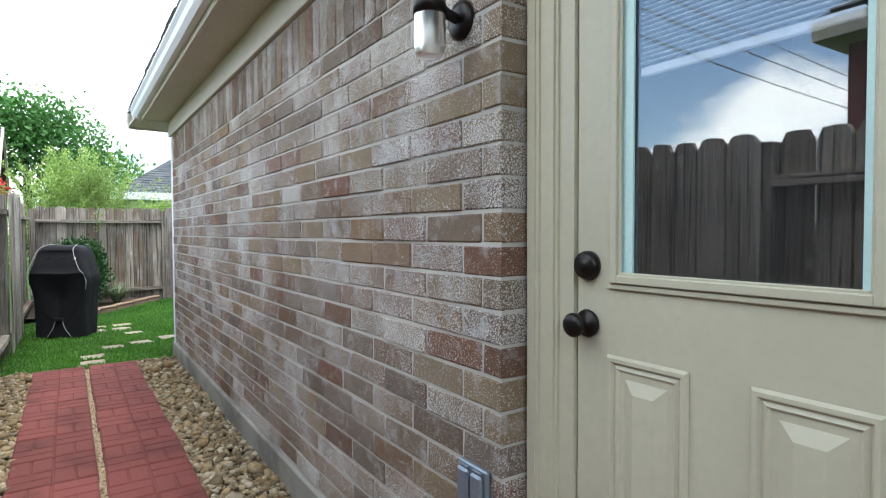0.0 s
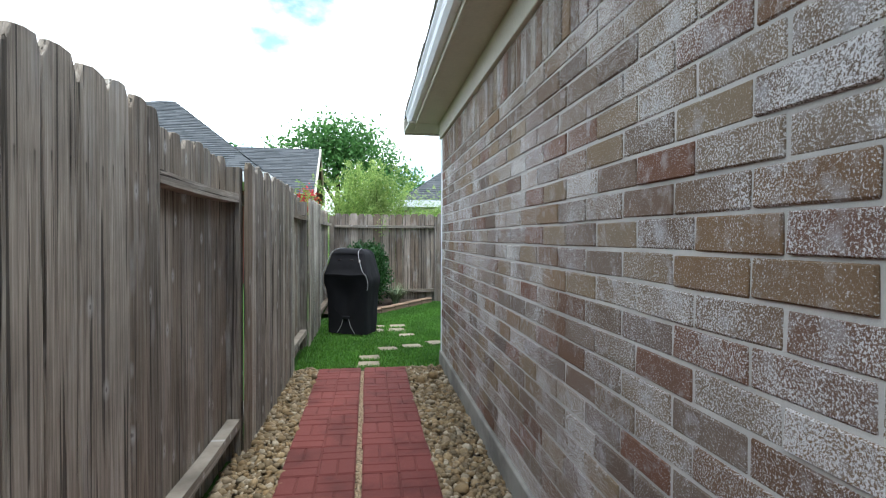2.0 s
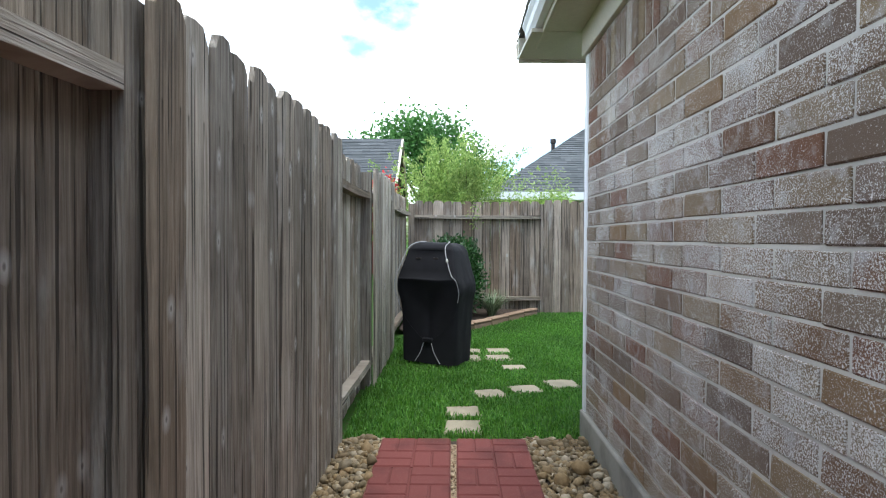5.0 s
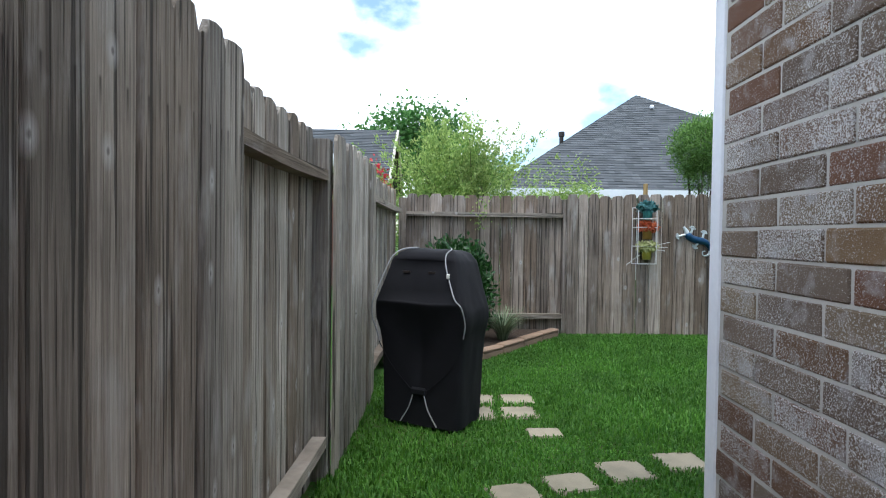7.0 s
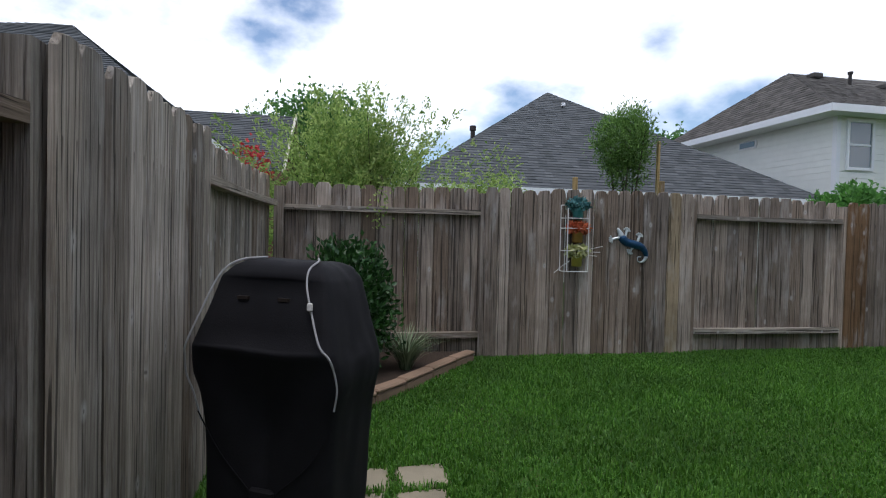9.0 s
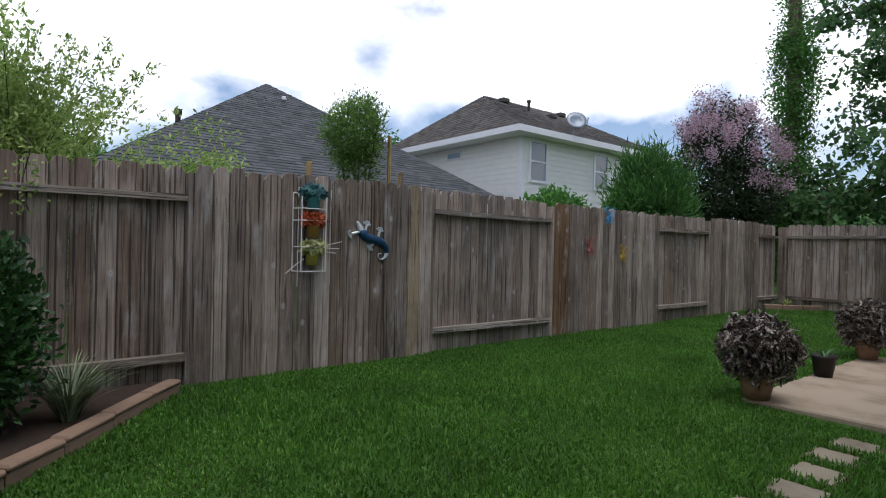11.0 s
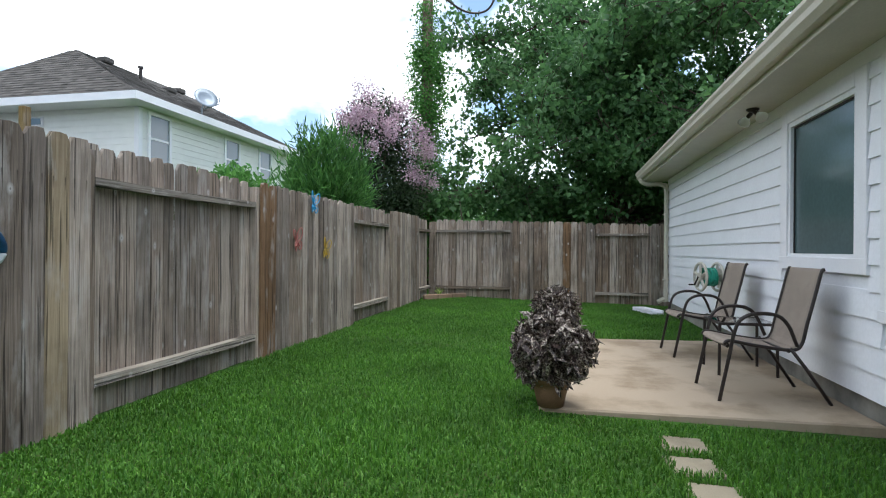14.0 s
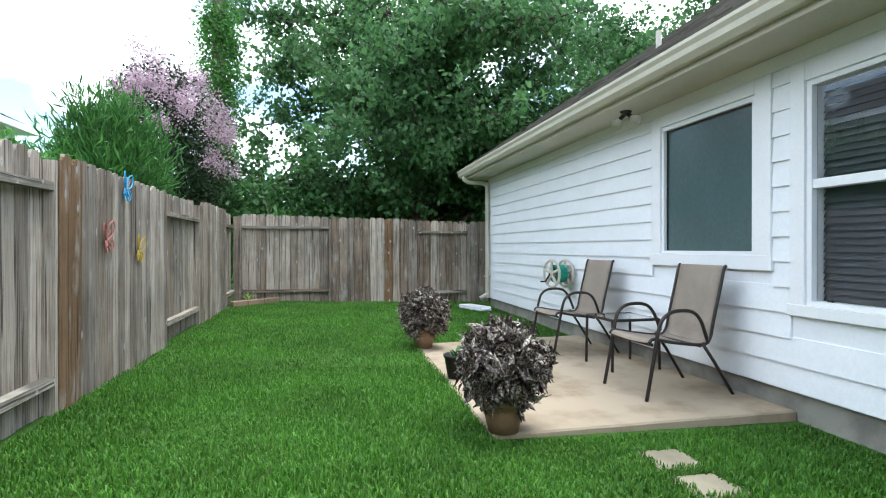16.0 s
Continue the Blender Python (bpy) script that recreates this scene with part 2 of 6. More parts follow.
def stone_material(name, cols, island=True):
    m, nt, b = material(name, 0.75, spec=0.3)
    r = rand(nt, island)
    c = ramp(nt, r, [(i / (len(cols) - 1), k) for i, k in enumerate(cols)])
    n = noise_tex(nt, place(nt), 45, 5)
    c = blend(nt, 0.7, c, ramp(nt, n, [(0.3, grey(0.55)), (0.65, grey(1.12))]), "MULTIPLY")
    wire(nt, c, b.inputs["Base Color"])
    relief(nt, b, n, 0.3, 0.006)
    return m


def sling_material():
    m, nt, b = material("sling_fabric", 0.85, spec=0.2)
    weave = noise_tex(nt, place(nt), 420, 2, 0.6)
    w = ramp(nt, weave, [(0.38, (0.21, 0.172, 0.142)), (0.62, (0.33, 0.275, 0.225))])
    n = noise_tex(nt, place(nt), 6, 4)
    c = blend(nt, 0.6, w, ramp(nt, n, [(0.3, grey(0.75)), (0.65, grey(1.1))]), "MULTIPLY")
    wire(nt, c, b.inputs["Base Color"])
    return m


def glass_material(name, tint, rough=0.0, ior=1.5):
    """Window pane: a clear mirror-like coat over a dark panel painted as the dim room."""
    m, nt, b = material(name, rough, spec=0.5)
    b.inputs["Base Color"].default_value = (*tint, 1)
    b.inputs["IOR"].default_value = ior
    b.inputs["Transmission Weight"].default_value = 1.0
    return m


BRICK = brick_material("brick", False)
BRICK_FAR = brick_material("brick_joined", True)
MORTAR = concrete_material("mortar", (0.55, 0.52, 0.465), (0.41, 0.385, 0.34))
WOOD = wood_material("weathered_fence_wood", (0.18, 0.16, 0.137), (0.50, 0.465, 0.41))
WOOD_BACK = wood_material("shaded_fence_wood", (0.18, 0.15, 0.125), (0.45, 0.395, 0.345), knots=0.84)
WOOD_RAIL = wood_material("weathered_rail_wood", (0.17, 0.15, 0.127), (0.40, 0.37, 0.325), along="xy")
WOOD_DARK = wood_material("dark_stained_fence_wood", (0.14, 0.112, 0.09), (0.35, 0.295, 0.245), knots=0.8)
WOOD_NEW = wood_material("newer_cedar", (0.18, 0.115, 0.068), (0.29, 0.20, 0.125))
WOOD_PALE = wood_material("pale_weathered_pine", (0.24, 0.195, 0.13), (0.42, 0.355, 0.255), knots=0.84)
STAKE = wood_material("yellow_pine", (0.26, 0.19, 0.085), (0.40, 0.30, 0.15), knots=0.95)
CONCRETE = concrete_material("foundation_concrete", (0.33, 0.315, 0.275), (0.18, 0.17, 0.15))
PATIO = concrete_material("patio_concrete", (0.396, 0.321, 0.238), (0.255, 0.198, 0.136))
STEP = concrete_material("stepping_stone_concrete", (0.31, 0.27, 0.195), (0.20, 0.175, 0.125))
PAVER = paver_material()
PEBBLE = stone_material("river_stone", [(0.085, 0.060, 0.032), (0.23, 0.155, 0.075), (0.145, 0.112, 0.07), (0.30, 0.22, 0.12), (0.11, 0.08, 0.043), (0.37, 0.315, 0.23), (0.205, 0.14, 0.07), (0.13, 0.10, 0.058)])
GRIT = stone_material("fine_gravel", [(0.25, 0.17, 0.10), (0.42, 0.33, 0.22), (0.30, 0.22, 0.15)])
EDGING = concrete_material("terracotta_edging", (0.28, 0.19, 0.13), (0.17, 0.12, 0.085))
SIDING = simple("white_siding_paint", (0.80, 0.81, 0.84), 0.55, var=0.08, scale=3)
TRIM = simple("white_trim_paint", (0.80, 0.80, 0.82), 0.5, var=0.07, scale=4)
CREAM = simple("cream_trim_paint", (0.54, 0.50, 0.40), 0.5, var=0.12, scale=4)
DOOR = simple("door_paint", (0.50, 0.468, 0.345), 0.4, var=0.08, scale=3)
MINT = simple("mint_glazing_strip", (0.56, 0.76, 0.73), 0.5)
BRONZE = simple("oil_rubbed_bronze", (0.022, 0.018, 0.016), 0.35, 0.7, spec=0.5)
BLACKM = simple("dark_bronze_tube", (0.035, 0.027, 0.024), 0.4, 0.3)
SLING = sling_material()
COVER = simple("black_grill_cover", (0.0085, 0.0085, 0.011), 0.8, var=0.3, scale=12, bump=0.25, spec=0.2)
PIPING = simple("grey_piping", (0.36, 0.36, 0.37), 0.6)
TERRA = simple("terracotta_pot", (0.33, 0.19, 0.11), 0.85, var=0.4, scale=12, bump=0.2)
BLACKPOT = simple("black_plastic_pot", (0.02, 0.017, 0.016), 0.5)
SOIL = simple("dark_soil", (0.05, 0.032, 0.02), 0.95, var=0.5, scale=30, bump=0.8)
SHINGLE = shingle_material("grey_shingle", (0.075, 0.081, 0.085), (0.13, 0.138, 0.145))
SHINGLE_B = shingle_material("brown_shingle", (0.075, 0.07, 0.066), (0.15, 0.14, 0.13))
ROOFING = shingle_material("weathered_shingle", (0.13, 0.12, 0.105), (0.27, 0.25, 0.22))
CLAD = simple("cream_cladding", (0.80, 0.80, 0.76), 0.6, var=0.08, scale=3)
PLASTIC = simple("beige_plastic", (0.52, 0.49, 0.42), 0.5)
HOSE = simple("green_hose", (0.02, 0.30, 0.20), 0.45)
GREYM = simple("grey_weatherproof_metal", (0.22, 0.26, 0.30), 0.45, 0.5)
POLE = wood_material("utility_pole_wood", (0.10, 0.08, 0.06), (0.2, 0.165, 0.13))
BARK = wood_material("tree_bark", (0.045, 0.035, 0.028), (0.13, 0.105, 0.085))
WIREW = simple("white_wire", (0.72, 0.70, 0.66), 0.5)
RED_WALL = simple("red_brick_far", (0.23, 0.075, 0.05), 0.9, var=0.4, scale=20)
# near-black paint for backing panels: the shade of unlit rooms put into colour
ROOM_SHADE = simple("painted_room_shade", (0.028, 0.030, 0.034), 0.9)
SCREEN = simple("insect_screen", (0.085, 0.13, 0.135), 0.12, scale=2, var=0.2, spec=0.5)
BLIND = simple("dark_blind_slat", (0.075, 0.085, 0.10), 0.45)
PANE = glass_material("window_glass", (0.95, 0.97, 0.97))
COATED = glass_material("coated_door_glass", (0.9, 0.92, 0.93), 0.0, 2.0)
JAR = glass_material("jar_glass", (0.95, 0.95, 0.92), 0.38)
L_TOPI = leaf_material("light_topiary_leaves", (0.06, 0.15, 0.025), (0.21, 0.36, 0.085), 0.4)
BULB = simple("frosted_bulb", (0.8, 0.8, 0.76), 0.3)
GRASS = leaf_material("lawn_blades", (0.038, 0.13, 0.014), (0.125, 0.285, 0.034), 0.35)
L_TREE = leaf_material("big_tree_leaves", (0.045, 0.12, 0.04), (0.125, 0.26, 0.088), 0.45)
L_FAR = leaf_material("far_tree_leaves", (0.045, 0.14, 0.03), (0.14, 0.30, 0.08), 0.4)
L_LIME = leaf_material("lime_bush_leaves", (0.16, 0.29, 0.06), (0.50, 0.62, 0.20), 0.5)
L_DARK = leaf_material("glossy_shrub_leaves", (0.016, 0.055, 0.016), (0.05, 0.14, 0.03), 0.2, 0.35)
L_OLE = leaf_material("oleander_leaves", (0.035, 0.12, 0.025), (0.13, 0.31, 0.07), 0.35)
L_VINE = leaf_material("vine_leaves", (0.045, 0.15, 0.028), (0.14, 0.34, 0.07), 0.45)
L_CREPE = leaf_material("crepe_myrtle_leaves", (0.015, 0.035, 0.012), (0.045, 0.075, 0.03), 0.25)
F_PINK = leaf_material("pink_blossom", (0.44, 0.28, 0.36), (0.74, 0.58, 0.64), 0.4)
F_RED = leaf_material("red_blossom", (0.42, 0.02, 0.025), (0.70, 0.06, 0.07), 0.3)
L_PURPLE = striped_leaf_material()
L_SPIKE = leaf_material("liriope_blades", (0.05, 0.085, 0.035), (0.24, 0.29, 0.17), 0.2)
F_TEAL = leaf_material("teal_succulent", (0.03, 0.13, 0.13), (0.14, 0.33, 0.33), 0.1)
F_ORANGE = leaf_material("orange_petals", (0.48, 0.09, 0.03), (0.72, 0.22, 0.10), 0.2)
F_YELLOW = leaf_material("yellow_green_petals", (0.42, 0.46, 0.16), (0.70, 0.70, 0.38), 0.2)
C_TEAL = simple("teal_can", (0.05, 0.22, 0.21), 0.5)
C_ORANGE = simple("olive_orange_can", (0.30, 0.17, 0.04), 0.5)
C_YELLOW = simple("yellow_can", (0.36, 0.32, 0.05), 0.5)
BLUEM = simple("blue_enamel", (0.02, 0.085, 0.18), 0.3, 0.3, var=0.5, scale=30)
SILVERM = simple("pale_enamel", (0.55, 0.60, 0.60), 0.35, 0.2)
BF_BLUE = simple("sky_blue_metal", (0.04, 0.30, 0.55), 0.4)
BF_RED = simple("faded_red_metal", (0.38, 0.13, 0.11), 0.5)
BF_YEL = simple("faded_yellow_metal", (0.45, 0.30, 0.04), 0.5)


# ---- mesh helpers ----
def link_mesh(name, me, mat, parent=None, label=""):
    if mat and not me.materials:
        me.materials.append(mat)
    ob = new(name, me)
    if parent:
        ob.parent = parent
    return tagged(ob, label)


def part(name, bm, mat, parent=None, label="", smooth=False):
    me = bpy.data.meshes.new(name)
    bm.normal_update()
    if smooth:
        for f in bm.faces:
            f.smooth = True
    bm.to_mesh(me)
    bm.free()
    return link_mesh(name, me, mat, parent, label)


def thing(name, m, label, category, group="", kind=""):
    ob = new(name)
    ob.empty_display_size = 0.1
    ob.matrix_basis = m
    return tagged(ob, label, category, group, kind)


def box(*b, bevel=0.0, bm=None):
    """One or more boxes (x0, x1, y0, y1, z0, z1)."""
    bm = bm or bmesh.new()
    for x0, x1, y0, y1, z0, z1 in b:
        r = bmesh.ops.create_cube(bm, size=1.0)
        for v in r["verts"]:
            v.co = Vector(((x0 + x1) / 2 + v.co.x * (x1 - x0), (y0 + y1) / 2 + v.co.y * (y1 - y0), (z0 + z1) / 2 + v.co.z * (z1 - z0)))
        if bevel:
            es = list({e for v in r["verts"] for e in v.link_edges})
            bmesh.ops.bevel(bm, geom=es, offset=bevel, segments=1, affect="EDGES")
    return bm


def fast_mesh(name, verts, faces, mat, parent=None, label="", smooth=False):
    """verts (n, 3) and faces (m, k) arrays."""
    me = bpy.data.meshes.new(name)
    m, k = faces.shape
    me.vertices.add(len(verts))
    me.vertices.foreach_set("co", np.asarray(verts, np.float32).ravel())
    me.loops.add(m * k)
    me.loops.foreach_set("vertex_index", faces.astype(np.int32).ravel())
    me.polygons.add(m)
    me.polygons.foreach_set("loop_start", np.arange(0, m * k, k, dtype=np.int32))
    if smooth:
        me.polygons.foreach_set("use_smooth", np.ones(m, bool))
    me.update(calc_edges=True)
    return link_mesh(name, me, mat, parent, label)


def tube(bm, pts, r, seg=8, close=False):
    """A round tube along points; r may be a list."""
    pts = [Vector(p) for p in pts]
    n = len(pts)
    rs = r if isinstance(r, (list, tuple)) else [r] * n
    rings, side = [], None
    for i, p in enumerate(pts):
        a = pts[(i - 1) % n] if (close or i) else p
        c = pts[(i + 1) % n] if (close or i < n - 1) else p
        d = (c - a).normalized()
        if side is None:
            side = d.orthogonal().normalized()
        side = (side - d * side.dot(d)).normalized()
        up = d.cross(side)
        rings.append([bm.verts.new(p + (side * math.cos(q) + up * math.sin(q)) * rs[i]) for q in [2 * math.pi * j / seg for j in range(seg)]])
    for i in range(n if close else n - 1):
        a, c = rings[i], rings[(i + 1) % n]
        for j in range(seg):
            bm.faces.new((a[j], a[(j + 1) % seg], c[(j + 1) % seg], c[j]))
    if not close:
        bm.faces.new(rings[0][::-1])
        bm.faces.new(rings[-1])
    return bm


def curve_pts(pts, n=6):
    """Catmull-Rom through points."""
    p = [Vector(q) for q in pts]
    p = [p[0] * 2 - p[1]] + p + [p[-1] * 2 - p[-2]]
    out = []
    for i in range(1, len(p) - 2):
        for k in range(n):
            t = k / n
            out.append(0.5 * ((2 * p[i]) + (p[i + 1] - p[i - 1]) * t + (2 * p[i - 1] - 5 * p[i] + 4 * p[i + 1] - p[i + 2]) * t * t
                              + (3 * p[i] - p[i - 1] - 3 * p[i + 1] + p[i + 2]) * t ** 3))
    return out + [p[-2]]


def lathe(profile, seg=24, axis="z", bm=None, at=(0, 0, 0)):
    bm = bm or bmesh.new()
    rings = []
    for r, h in profile:
        ring = []
        for j in range(seg):
            q = 2 * math.pi * j / seg
            c = (r * math.cos(q), r * math.sin(q), h)
            if axis == "x":
                c = (h, r * math.cos(q), r * math.sin(q))
            elif axis == "y":
                c = (r * math.cos(q), h, -r * math.sin(q))
            ring.append(bm.verts.new(Vector(c) + Vector(at)))
        rings.append(ring)
    for a, c in zip(rings, rings[1:]):
        for j in range(seg):
            bm.faces.new((a[j], a[(j + 1) % seg], c[(j + 1) % seg], c[j]))
    bm.faces.new(rings[0][::-1])
    bm.faces.new(rings[-1])
    return bm


def leaves(name, centres, length, width, mat, parent, label="", seed=0, droop=0.0, spread=1.0, out=None):
    """Folded leaves (two triangles each) at the centres, each turned its own way."""
    rng = np.random.default_rng(seed)
    n = len(centres)
    d = rng.normal(size=(n, 3))
    d[:, 2] = d[:, 2] * spread - droop
    if out is not None:
        d += out
    d /= np.linalg.norm(d, axis=1)[:, None]
    s = np.cross(d, rng.normal(size=(n, 3)))
    s /= np.linalg.norm(s, axis=1)[:, None] + 1e-9
    up = np.cross(d, s)
    ln = (length * rng.uniform(0.6, 1.25, n))[:, None]
    wd = (width * rng.uniform(0.7, 1.2, n))[:, None]
    base = centres - d * ln * 0.5
    tip = centres + d * ln * 0.5 - up * ln * 0.08
    v = np.stack([base, centres + s * wd * 0.5 + up * wd * 0.18, tip, centres - s * wd * 0.5 + up * wd * 0.18], 1).reshape(-1, 3)
    i = np.arange(n)[:, None] * 4
    f = np.concatenate([i + [0, 1, 2], i + [0, 2, 3]], 1).reshape(-1, 3)
    return fast_mesh(name, v, f, mat, parent, label)


def crown_points(blobs, n, clump, seed, shell=0.55):
    """Points in clumps over ellipsoids (centre, radii); fewer inside, gaps between."""
    rng = np.random.default_rng(seed)
    vol = np.array([b[1][0] * b[1][1] * b[1][2] for b in blobs])
    pick = rng.choice(len(blobs), n, p=vol / vol.sum())
    c = np.array([b[0] for b in blobs])[pick]
    r = np.array([b[1] for b in blobs])[pick]
    d = rng.normal(size=(n, 3))
    d /= np.linalg.norm(d, axis=1)[:, None]
    rad = shell + (1 - shell) * rng.uniform(0, 1, (n, 1)) ** 0.6
    rad *= rng.uniform(0.85, 1.12, (n, 1))
    hub = c + d * r * rad
    k = clump[0]
    p = np.repeat(hub, k, 0) + rng.normal(size=(n * k, 3)) * clump[1] * np.array([1, 1, 0.75])
    return p


def lift(x, y):
    """Height of the yard's ground."""
    return 0.02 * np.clip(y - 6.4, 0, 4.8) + 0.006 * np.clip(x - 2.7, 0, 8)


# ---- ground ----
def build_ground():
    xs = np.concatenate([[-300, -60, -20, -8], np.arange(-2, 17.01, 0.25), [20, 40, 100, 300]])
    ys = np.concatenate([[-300, -60, -20, -8], np.arange(-4, 14.01, 0.25), [18, 40, 100, 300]])
    gx, gy = np.meshgrid(xs, ys, indexing="ij")
    gz = lift(gx, gy) - 0.012
    v = np.stack([gx, gy, gz], -1).reshape(-1, 3)
    nx, ny = gx.shape
    i, j = np.meshgrid(np.arange(nx - 1), np.arange(ny - 1), indexing="ij")
    a = (i * ny + j).ravel()
    f = np.stack([a, a + ny, a + ny + 1, a + 1], 1)
    m, nt, b = material("lawn_soil", 0.95, spec=0.1)
    n1 = noise_tex(nt, place(nt), 1.5, 5)
    n2 = noise_tex(nt, place(nt), 70, 4)
    c = ramp(nt, n1, [(0.3, (0.03, 0.075, 0.012)), (0.6, (0.045, 0.12, 0.018))])
    c = blend(nt, ramp(nt, n2, [(0.5, grey(0)), (0.7, grey(1))]), c, (0.07, 0.055, 0.03))
    wire(nt, c, b.inputs["Base Color"])
    relief(nt, b, n2, 0.6, 0.02)
    g = fast_mesh("ground", v, f, m)
    tagged(g, "soil and thin turf under the lawn", "ground", kind="structure")


build_ground()
FL0, FLS = 0.457, 0.0445


def fence_x(y):
    return FL0 + FLS * (y - 2.9)


def block_bed():
    """Bare bed beside the path under the stones."""
    m = SOIL
    v = np.array([[fence_x(-4) - 0.05, -4, 0.0], [1.70, -4, 0.0], [2.05, 6.34, 0.0], [fence_x(6.34), 6.34, 0.0]])
    tagged(fast_mesh("gravel_bed", v, np.array([[0, 1, 2, 3]]), m), "dark soil bed under the river stones", "bed", kind="structure")


block_bed()

# ---- side wall of the house, its foundation and eaves ----
WX, WY0, WY1, WTOP = 2.056, 1.085, 6.375, 2.29
COURSE, BL = 0.085, 0.274
BZ0 = 0.16
ROWS = 22
WSLOPE = math.tan(radians(2.03))
# the side wall stands a little askew, parallel to the fence beside it
WALL_M = pose(2.040, 6.375, 0, 0, 0, -2.03) @ Matrix.Translation((-2.056, -6.375, 0))


def wall_x(y):
    return 2.040 + WSLOPE * (y - 6.375)


wall_side = part("wall_west", box((WX + 0.005, WX + 0.3, WY0 + 0.009, WY1 + 0.08, BZ0 - 0.02, 2.6)), MORTAR)
wall_side.matrix_basis = WALL_M
tagged(wall_side, "speckled brown brick side wall with pale mortar and a soldier course", "wall", kind="structure")
wall_lower = part("wall_west_lower", box((WX + 0.12, WX + 0.4, -4.0, 0.08, 0.0, 2.6), (WX + 0.12, WX + 0.4, 0.08, WY0 + 0.01, 2.28, 2.6), (WX + 0.12, WX + 0.4, 0.08, WY0 + 0.01, -0.1, 0.10)), MORTAR)
wall_lower.matrix_basis = WALL_M
tagged(wall_lower, "brick wall around the side door", "wall", kind="structure")
foundation = part("foundation_west", box((WX - 0.018, WX + 0.3, WY0 - 0.01, WY1 + 0.08, -0.15, BZ0 - 0.004), (WX + 0.05, WX + 0.3, -4.0, WY0 - 0.02, -0.15, 0.09), bevel=0.006), CONCRETE)
foundation.matrix_basis = WALL_M
tagged(foundation, "weathered grey concrete foundation under the brick wall", "foundation", kind="structure")


def build_side_eave():
    eave = thing("eave", WALL_M, "cream painted eave with gutter above the brick wall", "eave", kind="structure")
    y0, y1 = -4.0, 6.80
    part("soffit", box((1.822, WX + 0.2, y0, y1, 2.455, 2.475)), CREAM, eave)
    part("frieze_board", box((WX - 0.022, WX + 0.01, y0, WY1 + 0.1, WTOP, 2.455), bevel=0.004), CREAM, eave)
    part("fascia", box((1.80, 1.822, y0, y1, 2.45, 2.60), bevel=0.003), CREAM, eave)
    bm = bmesh.new()
    prof = [(1.80, 2.60), (1.80, 2.492), (1.757, 2.488), (1.735, 2.52), (1.728, 2.56), (1.712, 2.59), (1.712, 2.605), (1.72, 2.605), (1.745, 2.545), (1.76, 2.505), (1.792, 2.505), (1.792, 2.60)]
    a = [bm.verts.new((x, y0, z)) for x, z in prof]
    c = [bm.verts.new((x, y1, z)) for x, z in prof]
    for i in range(len(prof)):
        k = (i + 1) % len(prof)
        bm.faces.new((a[i], a[k], c[k], c[i]))
    bm.faces.new(c)
    part("gutter", bm, TRIM, eave)


build_side_eave()


def chamfer_box(name, lx, ly, lz, b, mat, jitter=0.0, seed=0):
    """Cheap bevelled block, centred."""
    rng = random.Random(seed)
    bm = box((-lx / 2, lx / 2, -ly / 2, ly / 2, -lz / 2, lz / 2), bevel=b)
    if jitter:
        for v in bm.verts:
            v.co += Vector([rng.uniform(-jitter, jitter) for _ in range(3)])
    me = bpy.data.meshes.new(name)
    bm.normal_update()
    bm.to_mesh(me)
    bm.free()
    me.materials.append(mat)
    return me


# ---- back wall of the house: white lap siding ----
HY, HX0, HX1 = 6.60, 2.07, 13.14
back_wall = part("wall_north", box((3.0, 4.98, HY - 0.3, HY - 0.012, 0.2, 2.5), (5.99, 6.41, HY - 0.3, HY - 0.012, 0.2, 2.5), (7.56, HX1, HY - 0.3, HY - 0.012, 0.2, 2.5),
                                   (4.98, 5.99, HY - 0.3, HY - 0.012, 0.2, 0.80), (4.98, 5.99, HY - 0.3, HY - 0.012, 2.21, 2.5),
                                   (6.41, 7.56, HY - 0.3, HY - 0.012, 0.2, 1.11), (6.41, 7.56, HY - 0.3, HY - 0.012, 2.235, 2.5),
                                   (2.14, 3.0, 6.2, 6.465, 0.1, 2.5)), SIDING)
tagged(back_wall, "white painted lap siding wall over a concrete base", "wall", kind="structure")
tagged(part("wall_east", box((HX1 - 0.3, HX1, -6, HY - 0.31, 0.0, 2.5)), SIDING), "white siding end wall", "wall", kind="structure")
tagged(part("foundation_north", box((2.07, HX1 - 0.01, HY - 0.4, HY - 0.03, -0.1, 0.198)), CONCRETE), "stained grey concrete foundation under the siding", "foundation", kind="structure")
corner_board = part("corner_board", box((WX - 0.002, WX + 0.09, WY1 + 0.02, 6.464, 0.05, 2.455), bevel=0.005), TRIM)
corner_board.matrix_basis = WALL_M
tagged(corner_board, "pale painted corner board", "trim", kind="structure")


